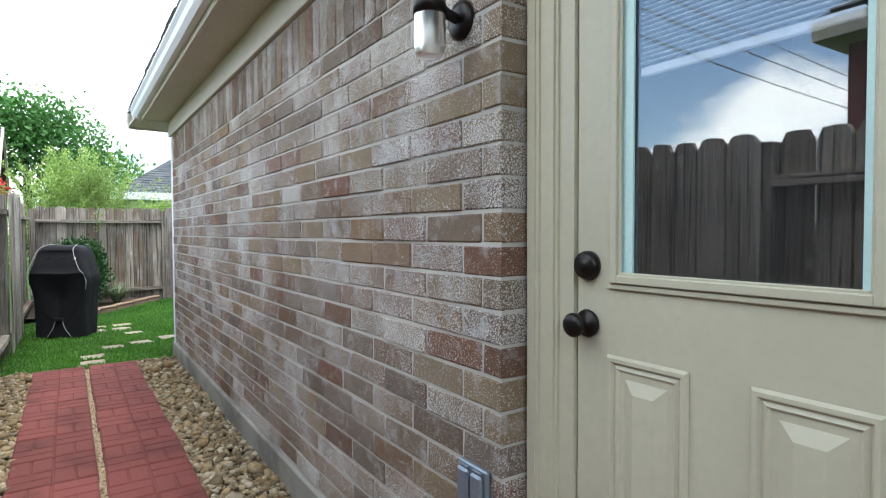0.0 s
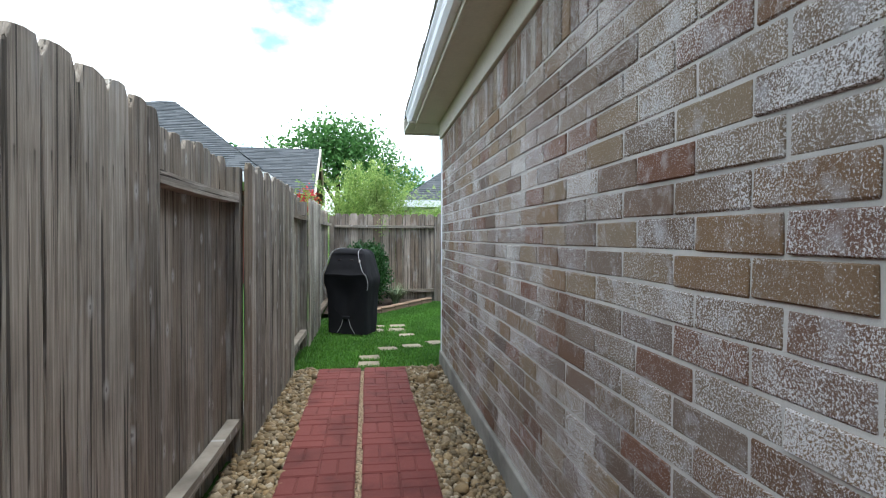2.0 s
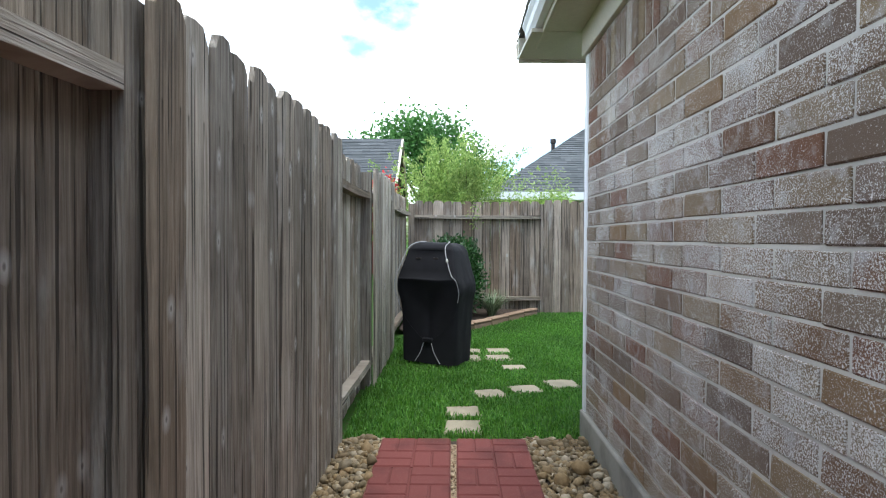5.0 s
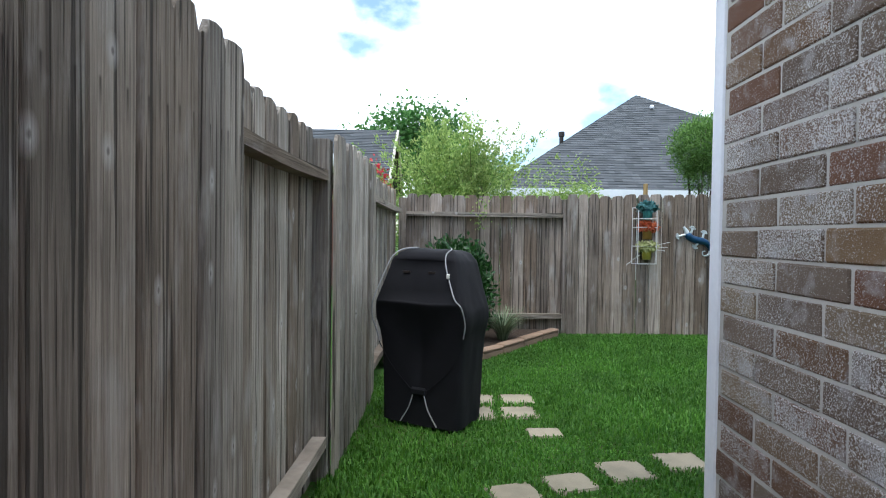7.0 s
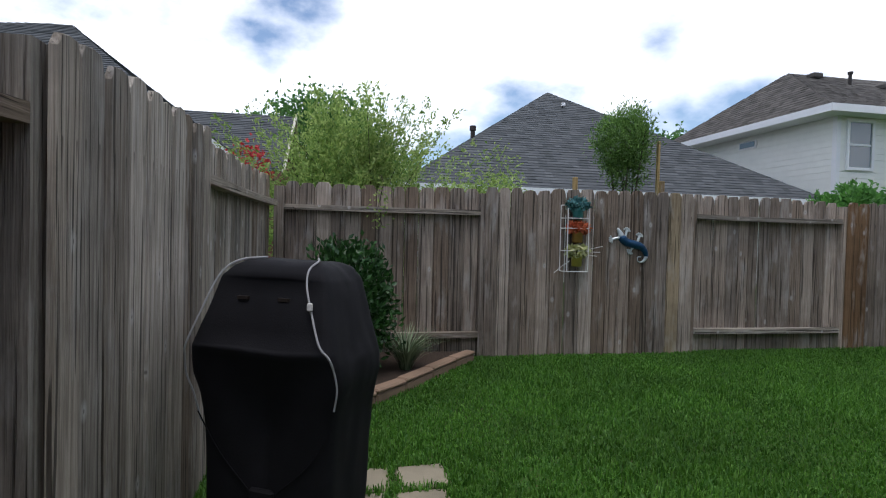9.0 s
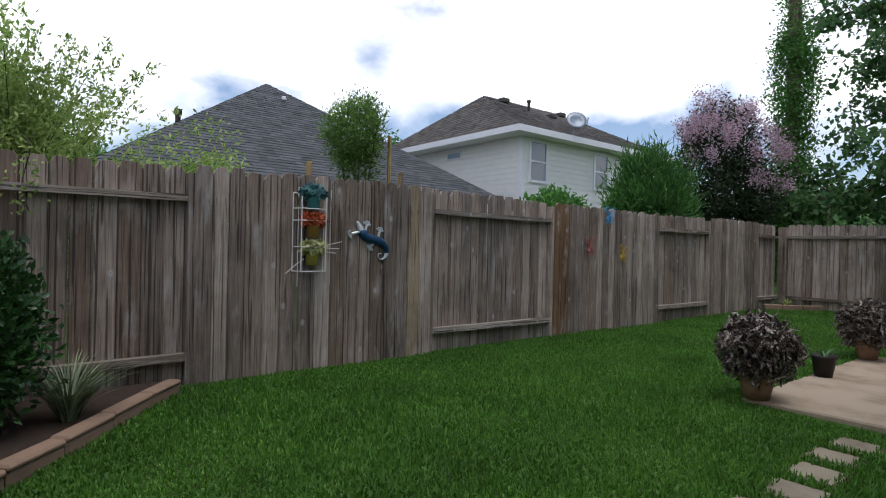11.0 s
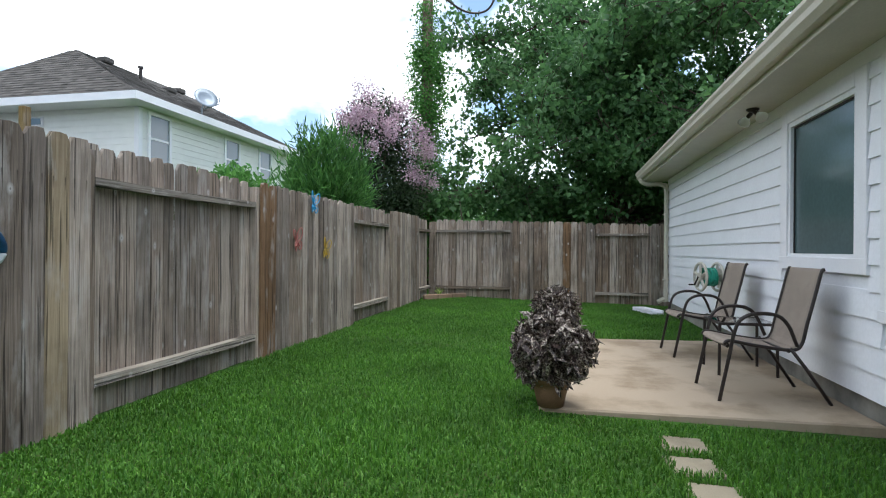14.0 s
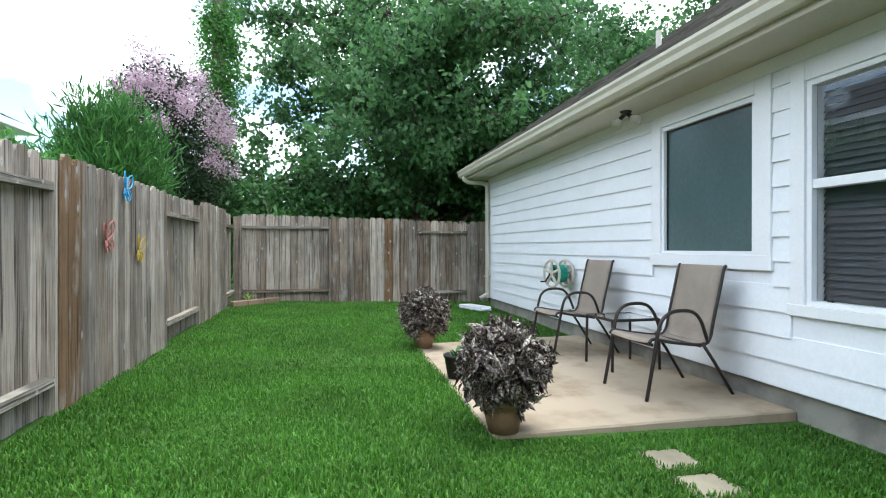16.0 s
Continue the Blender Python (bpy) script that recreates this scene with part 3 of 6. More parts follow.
def build_siding():
    z, ex = 0.212, 0.1694
    while z < 2.33:
        z1 = min(z + ex, 2.36)
        gaps = []
        if z1 > 0.72 and z < 2.36:
            gaps.append((4.86, 6.105))
        if z1 > 1.02 and z < 2.36:
            gaps.append((6.26, 7.702))
        x = 3.0
        for g0, g1 in gaps + [(HX1, HX1)]:
            if g0 - x > 0.02:
                bm = bmesh.new()
                # lapped board: lower edge stands proud
                sec = [(HY - 0.012, z1 + 0.012), (HY - 0.004, z1 + 0.012), (HY + 0.014, z), (HY - 0.003, z), (HY - 0.012, z + 0.01)]
                a = [bm.verts.new((x, yy, zz)) for yy, zz in sec]
                c = [bm.verts.new((g0, yy, zz)) for yy, zz in sec]
                for i in range(len(sec)):
                    k = (i + 1) % len(sec)
                    bm.faces.new((a[k], a[i], c[i], c[k]))
                bm.faces.new(a)
                bm.faces.new(c[::-1])
                part("siding_board", bm, SIDING, back_wall)
            x = g1
        z += ex


build_siding()


def build_back_eave():
    e = thing("eave", Matrix(), "cream painted eave and gutter over the white siding", "eave", kind="structure")
    x0, x1 = 1.72, 13.42
    part("soffit", box((x0, x1, HY - 0.1, 7.02, 2.452, 2.474)), CREAM, e)
    part("frieze_board", box((3.0, HX1, HY - 0.011, HY + 0.018, 2.35, 2.451), bevel=0.003), TRIM, e)
    part("fascia", box((x0, x1, 7.02, 7.042, 2.43, 2.60), bevel=0.003), CREAM, e)
    bm = bmesh.new()
    prof = [(7.042, 2.60), (7.042, 2.475), (7.10, 2.472), (7.135, 2.51), (7.14, 2.55), (7.158, 2.58), (7.158, 2.605), (7.150, 2.605), (7.13, 2.565), (7.1, 2.49), (7.05, 2.49), (7.05, 2.60)]
    a = [bm.verts.new((x0, y, z)) for y, z in prof]
    c = [bm.verts.new((x1, y, z)) for y, z in prof]
    for i in range(len(prof)):
        k = (i + 1) % len(prof)
        bm.faces.new((a[k], a[i], c[i], c[k]))
    bm.faces.new(c[::-1])
    bm.faces.new(a)
    part("gutter", bm, CREAM, e)


build_back_eave()


def roof_face(bm, pts, course, seed, lap=0.012, tab=0.33):
    """Shingle courses over a planar polygon whose first edge is the eave."""
    rng = random.Random(seed)
    P = [Vector(p) for p in pts]
    ux = (P[1] - P[0]).normalized()
    nrm = (P[1] - P[0]).cross(P[-1] - P[0]).normalized()
    if nrm.z < 0:
        nrm = -nrm
    uy = nrm.cross(ux)
    if uy.z < 0:
        uy = -uy
    flat = [((p - P[0]).dot(ux), (p - P[0]).dot(uy)) for p in P]
    top = max(v for _, v in flat)

    def span(v):
        xs = []
        for (x0, y0), (x1, y1) in zip(flat, flat[1:] + flat[:1]):
            if (y0 - v) * (y1 - v) <= 0 and abs(y1 - y0) > 1e-6:
                xs.append(x0 + (x1 - x0) * (v - y0) / (y1 - y0))
        return (min(xs), max(xs)) if len(xs) >= 2 else None

    v = 0.001
    while v < top - 0.01:
        v1 = min(v + course, top - 0.002)
        lo, hi = span(v), span(v1)
        if lo and hi:
            x = lo[0] - rng.uniform(0, tab)
            while x < lo[1]:
                w = tab * rng.uniform(0.5, 1.3)
                a, c = max(x, lo[0]), min(x + w, lo[1])
                a1, c1 = max(x, hi[0]), min(x + w, hi[1])
                if c > a and c1 >= a1 - 1e-6:
                    h = lap * rng.uniform(0.7, 1.6)
                    o = P[0]
                    q = [o + ux * a + uy * v + nrm * h, o + ux * c + uy * v + nrm * h, o + ux * c1 + uy * v1 + nrm * 0.002, o + ux * a1 + uy * v1 + nrm * 0.002]
                    lowr = [o + ux * a + uy * v, o + ux * c + uy * v]
                    vs = [bm.verts.new(k) for k in q]
                    lw = [bm.verts.new(k) for k in lowr]
                    if c1 - a1 > 1e-4:
                        bm.faces.new(vs)
                    else:
                        bm.faces.new(vs[:3])
                    bm.faces.new((lw[0], lw[1], vs[1], vs[0]))
                x += w
        v = v1
    vs = [bm.verts.new(p - nrm * 0.004) for p in P]
    bm.faces.new(vs)
    return bm


def build_own_roof():
    roof = thing("roof", Matrix(), "weathered grey-brown shingle hip roof", "roof", kind="structure")
    A, B = (1.72, 7.13, 2.61), (13.46, 7.13, 2.61)
    R0, R1 = (6.6, 1.5, 6.4), (8.6, 1.5, 6.4)
    C, D = (1.33, -4.0, 2.61), (13.46, -4.0, 2.61)
    part("roof_slope", roof_face(bmesh.new(), [B, A, R0, R1], 0.145, 3), ROOFING, roof)
    part("roof_slope", roof_face(bmesh.new(), [A, C, (6.6, -4, 6.4), R0], 0.3, 4), ROOFING, roof)
    part("roof_slope", roof_face(bmesh.new(), [D, B, R1, (8.6, -4, 6.4)], 0.3, 5), ROOFING, roof)


build_own_roof()

# ---- fences ----
def picket_mesh(name, w, h, th, mat, seed):
    rng = random.Random(seed)
    bm = bmesh.new()
    e = 0.028
    out = [(-w / 2, 0), (w / 2, 0), (w / 2, h - e * rng.uniform(0.8, 1.3)), (w / 2 - e * rng.uniform(0.6, 1.0), h - rng.uniform(0, 0.006)), (0, h),
           (-w / 2 + e * rng.uniform(0.6, 1.0), h - rng.uniform(0, 0.006)), (-w / 2, h - e * rng.uniform(0.8, 1.3))]
    t = 0.002

    def inner(x, z, d=0.0095):
        return (x * (1 - 2 * d / w), z if z <= 0 else z - d * 0.15)

    loops = [[bm.verts.new((inner(x, z)[0], th / 2, inner(x, z)[1])) for x, z in out], [bm.verts.new((inner(x, z, 0.0075)[0], th / 2 - t, z)) for x, z in out],
             [bm.verts.new((x, -th / 2 + t, z)) for x, z in out], [bm.verts.new((inner(x, z)[0], -th / 2, inner(x, z)[1])) for x, z in out]]
    bm.faces.new(loops[0][::-1])
    bm.faces.new(loops[-1])
    for a, c in zip(loops, loops[1:]):
        for i in range(len(out)):
            k = (i + 1) % len(out)
            bm.faces.new((a[i], a[k], c[k], c[i]))
    me = bpy.data.meshes.new(name)
    bm.normal_update()
    bm.to_mesh(me)
    bm.free()
    me.materials.append(mat)
    return me


def build_fence(name, label, origin, angle, panels, top, base, mat, seed, special=None, lean=0.006):
    """Panels (start, end, front) along the fence; local +y faces the yard. top and base are functions of the distance along it."""
    rng = random.Random(seed)
    f = thing(name, pose(*origin, 0, 0, angle), label, "fence", kind="structure")
    meshes = [picket_mesh("picket", 0.139, 1.0, 0.02, mat, seed + i) for i in range(6)]
    extra = {}
    th, rail = 0.02, 0.072
    for s0, s1, front in panels:
        q0, q1 = (s0, s1) if front else (s0 + 0.045, s1 - 0.045)
        n = max(1, round((q1 - q0) / 0.1425))
        wid = [rng.uniform(0.84, 1.16) for _ in range(n)]
        cut = [q0 + (q1 - q0) * sum(wid[:i]) / sum(wid) for i in range(n + 1)]
        for i in range(n):
            s = (cut[i] + cut[i + 1]) / 2
            pitch = cut[i + 1] - cut[i]
            me = rng.choice(meshes)
            if special:
                for a, c, mm in special:
                    if a <= s < c:
                        if mm.name not in extra:
                            extra[mm.name] = picket_mesh("picket", 0.139, 1.0, 0.02, mm, seed + 50)
                        me = extra[mm.name]
            z0 = base(s) - 0.01
            h = top(s) - z0 + rng.uniform(-0.012, 0.012)
            ob = new("picket", me)
            ob.parent = f
            step = (i % 2) * 0.006 + rng.uniform(0, 0.004)
            y = -th / 2 + step if front else -th * 1.5 - rail - step
            ob.matrix_basis = pose(s, y, z0, rng.gauss(0, 0.15), rng.gauss(0, lean * 8), rng.gauss(0, 0.8)) @ Matrix.Diagonal(((pitch + (0.004 if rng.random() < 0.9 else -0.004)) / 0.139, 1, h, 1))
        for zr, hh in ((top((s0 + s1) / 2) - 0.255, 0.05), (base((s0 + s1) / 2) + 0.18, 0.055)):
            bm = bmesh.new()
            k = 7
            sag = rng.uniform(-0.012, 0.004)
            rows = []
            for i in range(k):
                s = s0 + 0.046 + (s1 - s0 - 0.092) * i / (k - 1)
                dz = sag * math.sin(math.pi * i / (k - 1))
                rows.append([bm.verts.new((s, y, z + dz)) for y, z in ((-th - 0.001, zr), (-th - 0.001, zr + hh), (-th - rail + 0.001, zr + hh), (-th - rail + 0.001, zr))])
            for a, c in zip(rows, rows[1:]):
                for j in range(4):
                    bm.faces.new((a[j], a[(j + 1) % 4], c[(j + 1) % 4], c[j]))
            bm.faces.new(rows[0][::-1])
            bm.faces.new(rows[-1])
            part("rail", bm, WOOD_RAIL, f)
        part("post", box((s1 - 0.0445, s1 + 0.0445, -th - 0.1, -th - rail - 0.0005, base(s1) - 0.05, top(s1) - 0.05), (s1 - 0.0445, s1 + 0.0445, -th - rail, -th - 0.0015, base(s1) - 0.05, top(s1) - 0.05)), mat, f)
    return f


# left fence: runs along +y, its yard side faces +x
LANG = 90 - math.degrees(math.atan(FLS))
LK = 1 / math.cos(math.atan(FLS))


def ls(y):
    return (y + 4.0) * LK


left_panels = [(ls(-4), ls(-1.6), True), (ls(-1.6), ls(1.40), False), (ls(1.40), ls(3.01), True), (ls(3.01), ls(4.29), False), (ls(4.29), ls(6.29), True),
               (ls(6.29), ls(7.47), False), (ls(7.47), ls(8.88), True), (ls(8.88), ls(11.19), False)]
# mirrored: local x runs along -y so that local +y faces +x
left_len = ls(11.19)
lp = [(left_len - b, left_len - a, fr) for a, b, fr in reversed(left_panels)]
build_fence("fence_west", "weathered grey-brown dog-ear picket fence, panels alternately face out", (fence_x(11.19), 11.19, 0), LANG - 180,
            lp, lambda s: 1.752, lambda s: 0.0, WOOD, 11)
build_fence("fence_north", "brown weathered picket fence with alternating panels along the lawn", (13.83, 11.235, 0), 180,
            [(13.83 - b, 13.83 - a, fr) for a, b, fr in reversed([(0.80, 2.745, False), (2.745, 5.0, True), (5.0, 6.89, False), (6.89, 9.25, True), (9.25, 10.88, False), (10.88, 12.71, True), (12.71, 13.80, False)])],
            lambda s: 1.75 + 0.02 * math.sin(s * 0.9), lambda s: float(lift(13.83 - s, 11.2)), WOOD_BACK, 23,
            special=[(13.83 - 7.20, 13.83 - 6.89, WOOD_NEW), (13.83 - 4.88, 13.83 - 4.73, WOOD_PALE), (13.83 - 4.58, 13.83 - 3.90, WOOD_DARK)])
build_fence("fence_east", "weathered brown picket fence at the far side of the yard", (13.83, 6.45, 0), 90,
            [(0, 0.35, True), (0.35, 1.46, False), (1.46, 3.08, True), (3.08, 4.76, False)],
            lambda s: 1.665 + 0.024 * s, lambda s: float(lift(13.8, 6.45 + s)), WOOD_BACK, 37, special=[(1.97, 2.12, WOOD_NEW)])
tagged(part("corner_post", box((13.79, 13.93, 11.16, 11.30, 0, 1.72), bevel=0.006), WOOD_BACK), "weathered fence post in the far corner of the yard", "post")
tagged(part("fence_post", box((13.74, 13.83, 6.36, 6.45, 0, 1.66), bevel=0.006), WOOD), "weathered fence post beside the house", "post")


# ---- side door ----
def build_door():
    fx = 2.168
    d = thing("door_1", WALL_M, "cream half-glass side door with two raised panels", "door", kind="structure")
    y0, y1, z0, z1 = 0.215, 0.940, 0.12, 2.16
    gy0, gy1, gz0, gz1 = 0.350, 0.822, 1.200, 2.02
    part("slab", box((fx, fx + 0.044, y0, gy0, z0, z1), (fx, fx + 0.044, gy1, y1, z0, z1), (fx, fx + 0.044, gy0, gy1, z0, gz0), (fx, fx + 0.044, gy0, gy1, gz1, z1)), DOOR, d)
    # moulded lite frame
    for k, (o, w, h) in enumerate(((0.030, 0.012, 0.008), (0.016, 0.018, 0.014), (0.0, 0.008, 0.006))):
        bm = bmesh.new()
        a0, a1, c0, c1 = gy0 - o, gy1 + o, gz0 - o, gz1 + o
        box((fx - h, fx, a0, a0 + w, c0, c1), (fx - h, fx, a1 - w, a1, c0, c1), (fx - h, fx, a0 + w, a1 - w, c0, c0 + w), (fx - h, fx, a0 + w, a1 - w, c1 - w, c1), bevel=0.002, bm=bm)
        part("lite_moulding", bm, DOOR, d)
    part("glazing_strip", box((fx + 0.006, fx + 0.012, gy0, gy0 + 0.022, gz0, gz1), (fx + 0.006, fx + 0.012, gy1 - 0.03, gy1, gz0, gz1)), MINT, d, "pale mint strip at the glass edge")
    pane = part("pane", box((fx + 0.014, fx + 0.018, gy0, gy1, gz0, gz1)), COATED, d, "clear glass")
    pane.visible_shadow = False
    # half-raised blind between the panes
    for k in range(36):
        ob = part("blind_slat", box((fx + 0.024, fx + 0.034, gy0 + 0.03, gy1 - 0.036, -0.0008, 0.0008)), TRIM, d)
        ob.matrix_basis = Matrix.Translation((0, 0, 1.655 + k * 0.0105))
    part("blind_rail", box((fx + 0.022, fx + 0.036, gy0 + 0.03, gy1 - 0.036, 1.626, 1.645), bevel=0.003), TRIM, d)
    # added dark sheet close behind the pane; its colour stands for indoor shade
    part("shade", box((fx + 0.05, fx + 0.06, gy0 - 0.05, gy1 + 0.05, gz0 - 0.05, gz1 + 0.05)), ROOM_SHADE, d, "dark panel painted as the unlit room behind the glass")
    for a0, a1 in ((0.652, 0.852), (0.334, 0.534)):
        c0, c1 = 0.30, 1.023
        bm = bmesh.new()
        prof = [(0.0, 0.0), (0.006, -0.007), (0.014, -0.007), (0.020, 0.001), (0.028, -0.004), (0.036, 0.003), (0.044, 0.003), (0.075, -0.010), (0.078, -0.010)]
        loops = []
        for o, h in prof:
            loops.append([bm.verts.new((fx + h - 0.0015, yy, zz)) for yy, zz in ((a0 + o, c0 + o), (a1 - o, c0 + o), (a1 - o, c1 - o), (a0 + o, c1 - o))])
        for p, q in zip(loops, loops[1:]):
            for i in range(4):
                bm.faces.new((p[i], p[(i + 1) % 4], q[(i + 1) % 4], q[i]))
        bm.faces.new(loops[-1])
        bmesh.ops.recalc_face_normals(bm, faces=bm.faces)
        part("raised_panel", bm, DOOR, d)
    for z, knob in ((1.219, False), (1.085, True)):
        prof = [(0.030, 0.0), (0.033, -0.006), (0.030, -0.014), (0.012, -0.016)]
        if knob:
            prof += [(0.011, -0.034), (0.018, -0.038), (0.027, -0.046), (0.028, -0.056), (0.022, -0.064), (0.010, -0.067), (0.0005, -0.068)]
        else:
            prof = [(0.034, 0.0), (0.034, -0.010), (0.030, -0.020), (0.026, -0.023), (0.014, -0.024), (0.013, -0.026), (0.0005, -0.026)]
        part("door_knob" if knob else "deadbolt", lathe(prof, 24, "x", at=(fx, 0.906, z)), BRONZE, d, "oil-rubbed bronze", True)
    f = thing("door_frame", WALL_M, "cream moulded brick casing round the side door", "door frame", kind="structure")
    for yy0, yy1 in ((0.945, 1.079), (0.076, 0.210)):
        s = 1 if yy0 > 0.5 else -1
        e = [yy0, yy1] if s > 0 else [yy1, yy0]
        inner, outer = e
        steps = [(0, .34, 2.158), (.34, .4, 2.150), (.4, .72, 2.143), (.72, .8, 2.136), (.8, 1, 2.132)]
        part("jamb", box(*[(xf, 2.25, min(inner + s * 0.134 * a, inner + s * 0.134 * b), max(inner + s * 0.134 * a, inner + s * 0.134 * b), 0.1, 2.28) for a, b, xf in steps]), DOOR, f)
    part("head_casing", box((2.14, 2.25, 0.210, 0.945, 2.168, 2.28), bevel=0.004), DOOR, f)
    part("stop", box((2.235, 2.25, 0.2, 0.95, 0.1, 2.17)), BLACKM, f)
    part("threshold", box((2.07, 2.23, 0.211, 0.944, 0.09, 0.118), bevel=0.004), GREYM, f)


build_door()


def build_wall_lamp():
    m = thing("wall_lamp", WALL_M @ pose(WX - 0.001, 1.250, 1.862) @ Matrix.Diagonal((0.9, 0.9, 0.9, 1)), "jelly-jar wall lamp with ribbed glass on a black base", "lamp")
    part("back_plate", lathe([(0.058, 0.0), (0.058, -0.012), (0.045, -0.022), (0.02, -0.026), (0.0005, -0.026)], 24, "x"), BRONZE, m, "", True)
    part("arm", tube(bmesh.new(), curve_pts([(-0.02, 0, 0.0), (-0.06, 0, 0.012), (-0.10, 0, 0.035)], 4), 0.016), BRONZE, m)
    part("cap", lathe([(0.001, 0.048), (0.030, 0.047), (0.047, 0.036), (0.049, -0.006), (0.044, -0.006)], 28, at=(-0.115, 0, 0)), BRONZE, m, "black cap", True)
    prof = [(0.043, -0.004)]
    for i in range(9):
        z = -0.012 - i * 0.011
        prof += [(0.0465, z), (0.0435, z - 0.0055)]
    prof += [(0.042, -0.118), (0.034, -0.126), (0.0005, -0.127)]
    g = part("jar", lathe(prof, 32, at=(-0.115, 0, 0)), JAR, m, "ribbed clear glass jar", True)
    g.visible_shadow = False
    part("bulb", lathe([(0.0005, -0.085), (0.018, -0.078), (0.024, -0.055), (0.018, -0.03), (0.013, -0.005), (0.0005, -0.004)], 18, at=(-0.115, 0, 0)), BULB, m, "white bulb", True)


build_wall_lamp()


def build_outlet():
    o = thing("outdoor_outlet", WALL_M @ pose(WX - 0.001, 1.19, 0.622), "grey weatherproof double outlet cover on the brick", "outlet")
    part("plate", box((-0.016, 0.0, -0.062, 0.062, -0.06, 0.06), bevel=0.004), GREYM, o)
    for y in (-0.029, 0.029):
        part("flap", box((-0.030, -0.0165, y - 0.024, y + 0.024, -0.046, 0.046), bevel=0.006), GREYM, o)
        part("hinge", tube(bmesh.new(), [(-0.02, y - 0.02, 0.051), (-0.02, y + 0.02, 0.051)], 0.004), GREYM, o)


build_outlet()


# ---- windows of the back wall ----
def build_window_one():
    w = thing("window_1", Matrix(), "fixed window with dark insect screen in white trim", "window", kind="structure")
    x0, x1, z0, z1 = 6.43, 7.54, 1.12, 2.22
    f0 = HY + 0.022
    part("trim", box((6.262, x0 - 0.018, HY - 0.011, f0, 1.0, 2.349), bevel=0.003), TRIM, w)
    part("trim", box((x1 + 0.018, 7.700, HY - 0.011, f0, 1.0, 2.349), bevel=0.003), TRIM, w)
    part("trim", box((x0 - 0.017, x1 + 0.017, HY - 0.011, f0, 2.245, 2.349), bevel=0.003), TRIM, w)
    part("sill", box((6.25, 7.712, HY - 0.011, f0 + 0.004, 0.992, 1.099), bevel=0.003), TRIM, w)
    part("window_frame", box((x0 - 0.016, x0 + 0.02, HY - 0.07, HY + 0.006, 1.10, 2.243), (x1 - 0.02, x1 + 0.016, HY - 0.07, HY + 0.006, 1.10, 2.243),
                             (x0 + 0.02, x1 - 0.02, HY - 0.07, HY + 0.006, 1.10, 1.125), (x0 + 0.02, x1 - 0.02, HY - 0.07, HY + 0.006, 2.205, 2.243)), TRIM, w)
    part("screen_frame", box((x0 + 0.021, x0 + 0.031, HY - 0.03, HY - 0.02, 1.127, 2.203), (x1 - 0.031, x1 - 0.021, HY - 0.03, HY - 0.02, 1.127, 2.203), (x0 + 0.031, x1 - 0.031, HY - 0.03, HY - 0.02, 2.19, 2.203)), BLACKM, w)
    p = part("pane", box((x0 + 0.02, x1 - 0.02, HY - 0.062, HY - 0.058, 1.126, 2.204)), PANE, w, "clear glass")
    p.visible_shadow = False
    part("screen", box((x0 + 0.02, x1 - 0.02, HY - 0.036, HY - 0.032, 1.126, 2.204)), SCREEN, w, "dark grey-green solar screen")


def build_window_two():
    w = thing("window_2", Matrix(), "white double-hung window with dark blinds", "window", kind="structure")
    x0, x1, z0, z1 = 5.0, 5.97, 0.81, 2.19
    f0 = HY + 0.022
    part("trim", box((4.87, x0 - 0.016, HY - 0.011, f0, 0.72, 2.349), bevel=0.003), TRIM, w)
    part("trim", box((x1 + 0.016, 6.10, HY - 0.011, f0, 0.72, 2.349), bevel=0.003), TRIM, w)
    part("trim", box((x0 - 0.015, x1 + 0.015, HY - 0.011, f0, 2.215, 2.349), bevel=0.003), TRIM, w)
    part("sill", box((4.85, 6.12, HY - 0.011, f0 + 0.004, 0.71, 0.785), bevel=0.003), TRIM, w)
    part("window_frame", box((x0 - 0.014, x0 + 0.025, HY - 0.09, HY + 0.004, 0.786, 2.214), (x1 - 0.025, x1 + 0.014, HY - 0.09, HY + 0.004, 0.786, 2.214),
                             (x0 + 0.025, x1 - 0.025, HY - 0.09, HY + 0.004, 0.786, 0.815), (x0 + 0.025, x1 - 0.025, HY - 0.09, HY + 0.004, 2.18, 2.214)), TRIM, w)
    part("meeting_rail", box((x0 + 0.026, x1 - 0.026, HY - 0.07, HY - 0.002, 1.525, 1.585), bevel=0.004), TRIM, w)
    part("latch", box((x1 - 0.16, x1 - 0.12, HY - 0.03, HY - 0.012, 0.817, 0.832), bevel=0.003), BLACKM, w)
    for a, b in ((0.816, 1.524), (1.586, 2.179)):
        p = part("pane", box((x0 + 0.026, x1 - 0.026, HY - 0.04, HY - 0.036, a, b)), PANE, w, "clear glass")
        p.visible_shadow = False
    bm0 = box((-0.46, 0.46, -0.0012, 0.0012, -0.026, 0.026))
    me = bpy.data.meshes.new("blind_slat")
    bm0.to_mesh(me)
    bm0.free()
    me.materials.append(BLIND)
    z = 0.84
    while z < 2.17:
        s = new("blind_slat", me)
        s.parent = w
        s.matrix_basis = pose(5.485, HY - 0.10, z, 28)
        z += 0.044
    # no room is built: this dark sheet carries the shade behind the slats
    part("backing", box((x0 - 0.05, x1 + 0.05, HY - 0.24, HY - 0.23, 0.75, 2.3)), ROOM_SHADE, w, "dark panel painted as the unlit room behind the blinds")


build_window_one()
build_window_two()


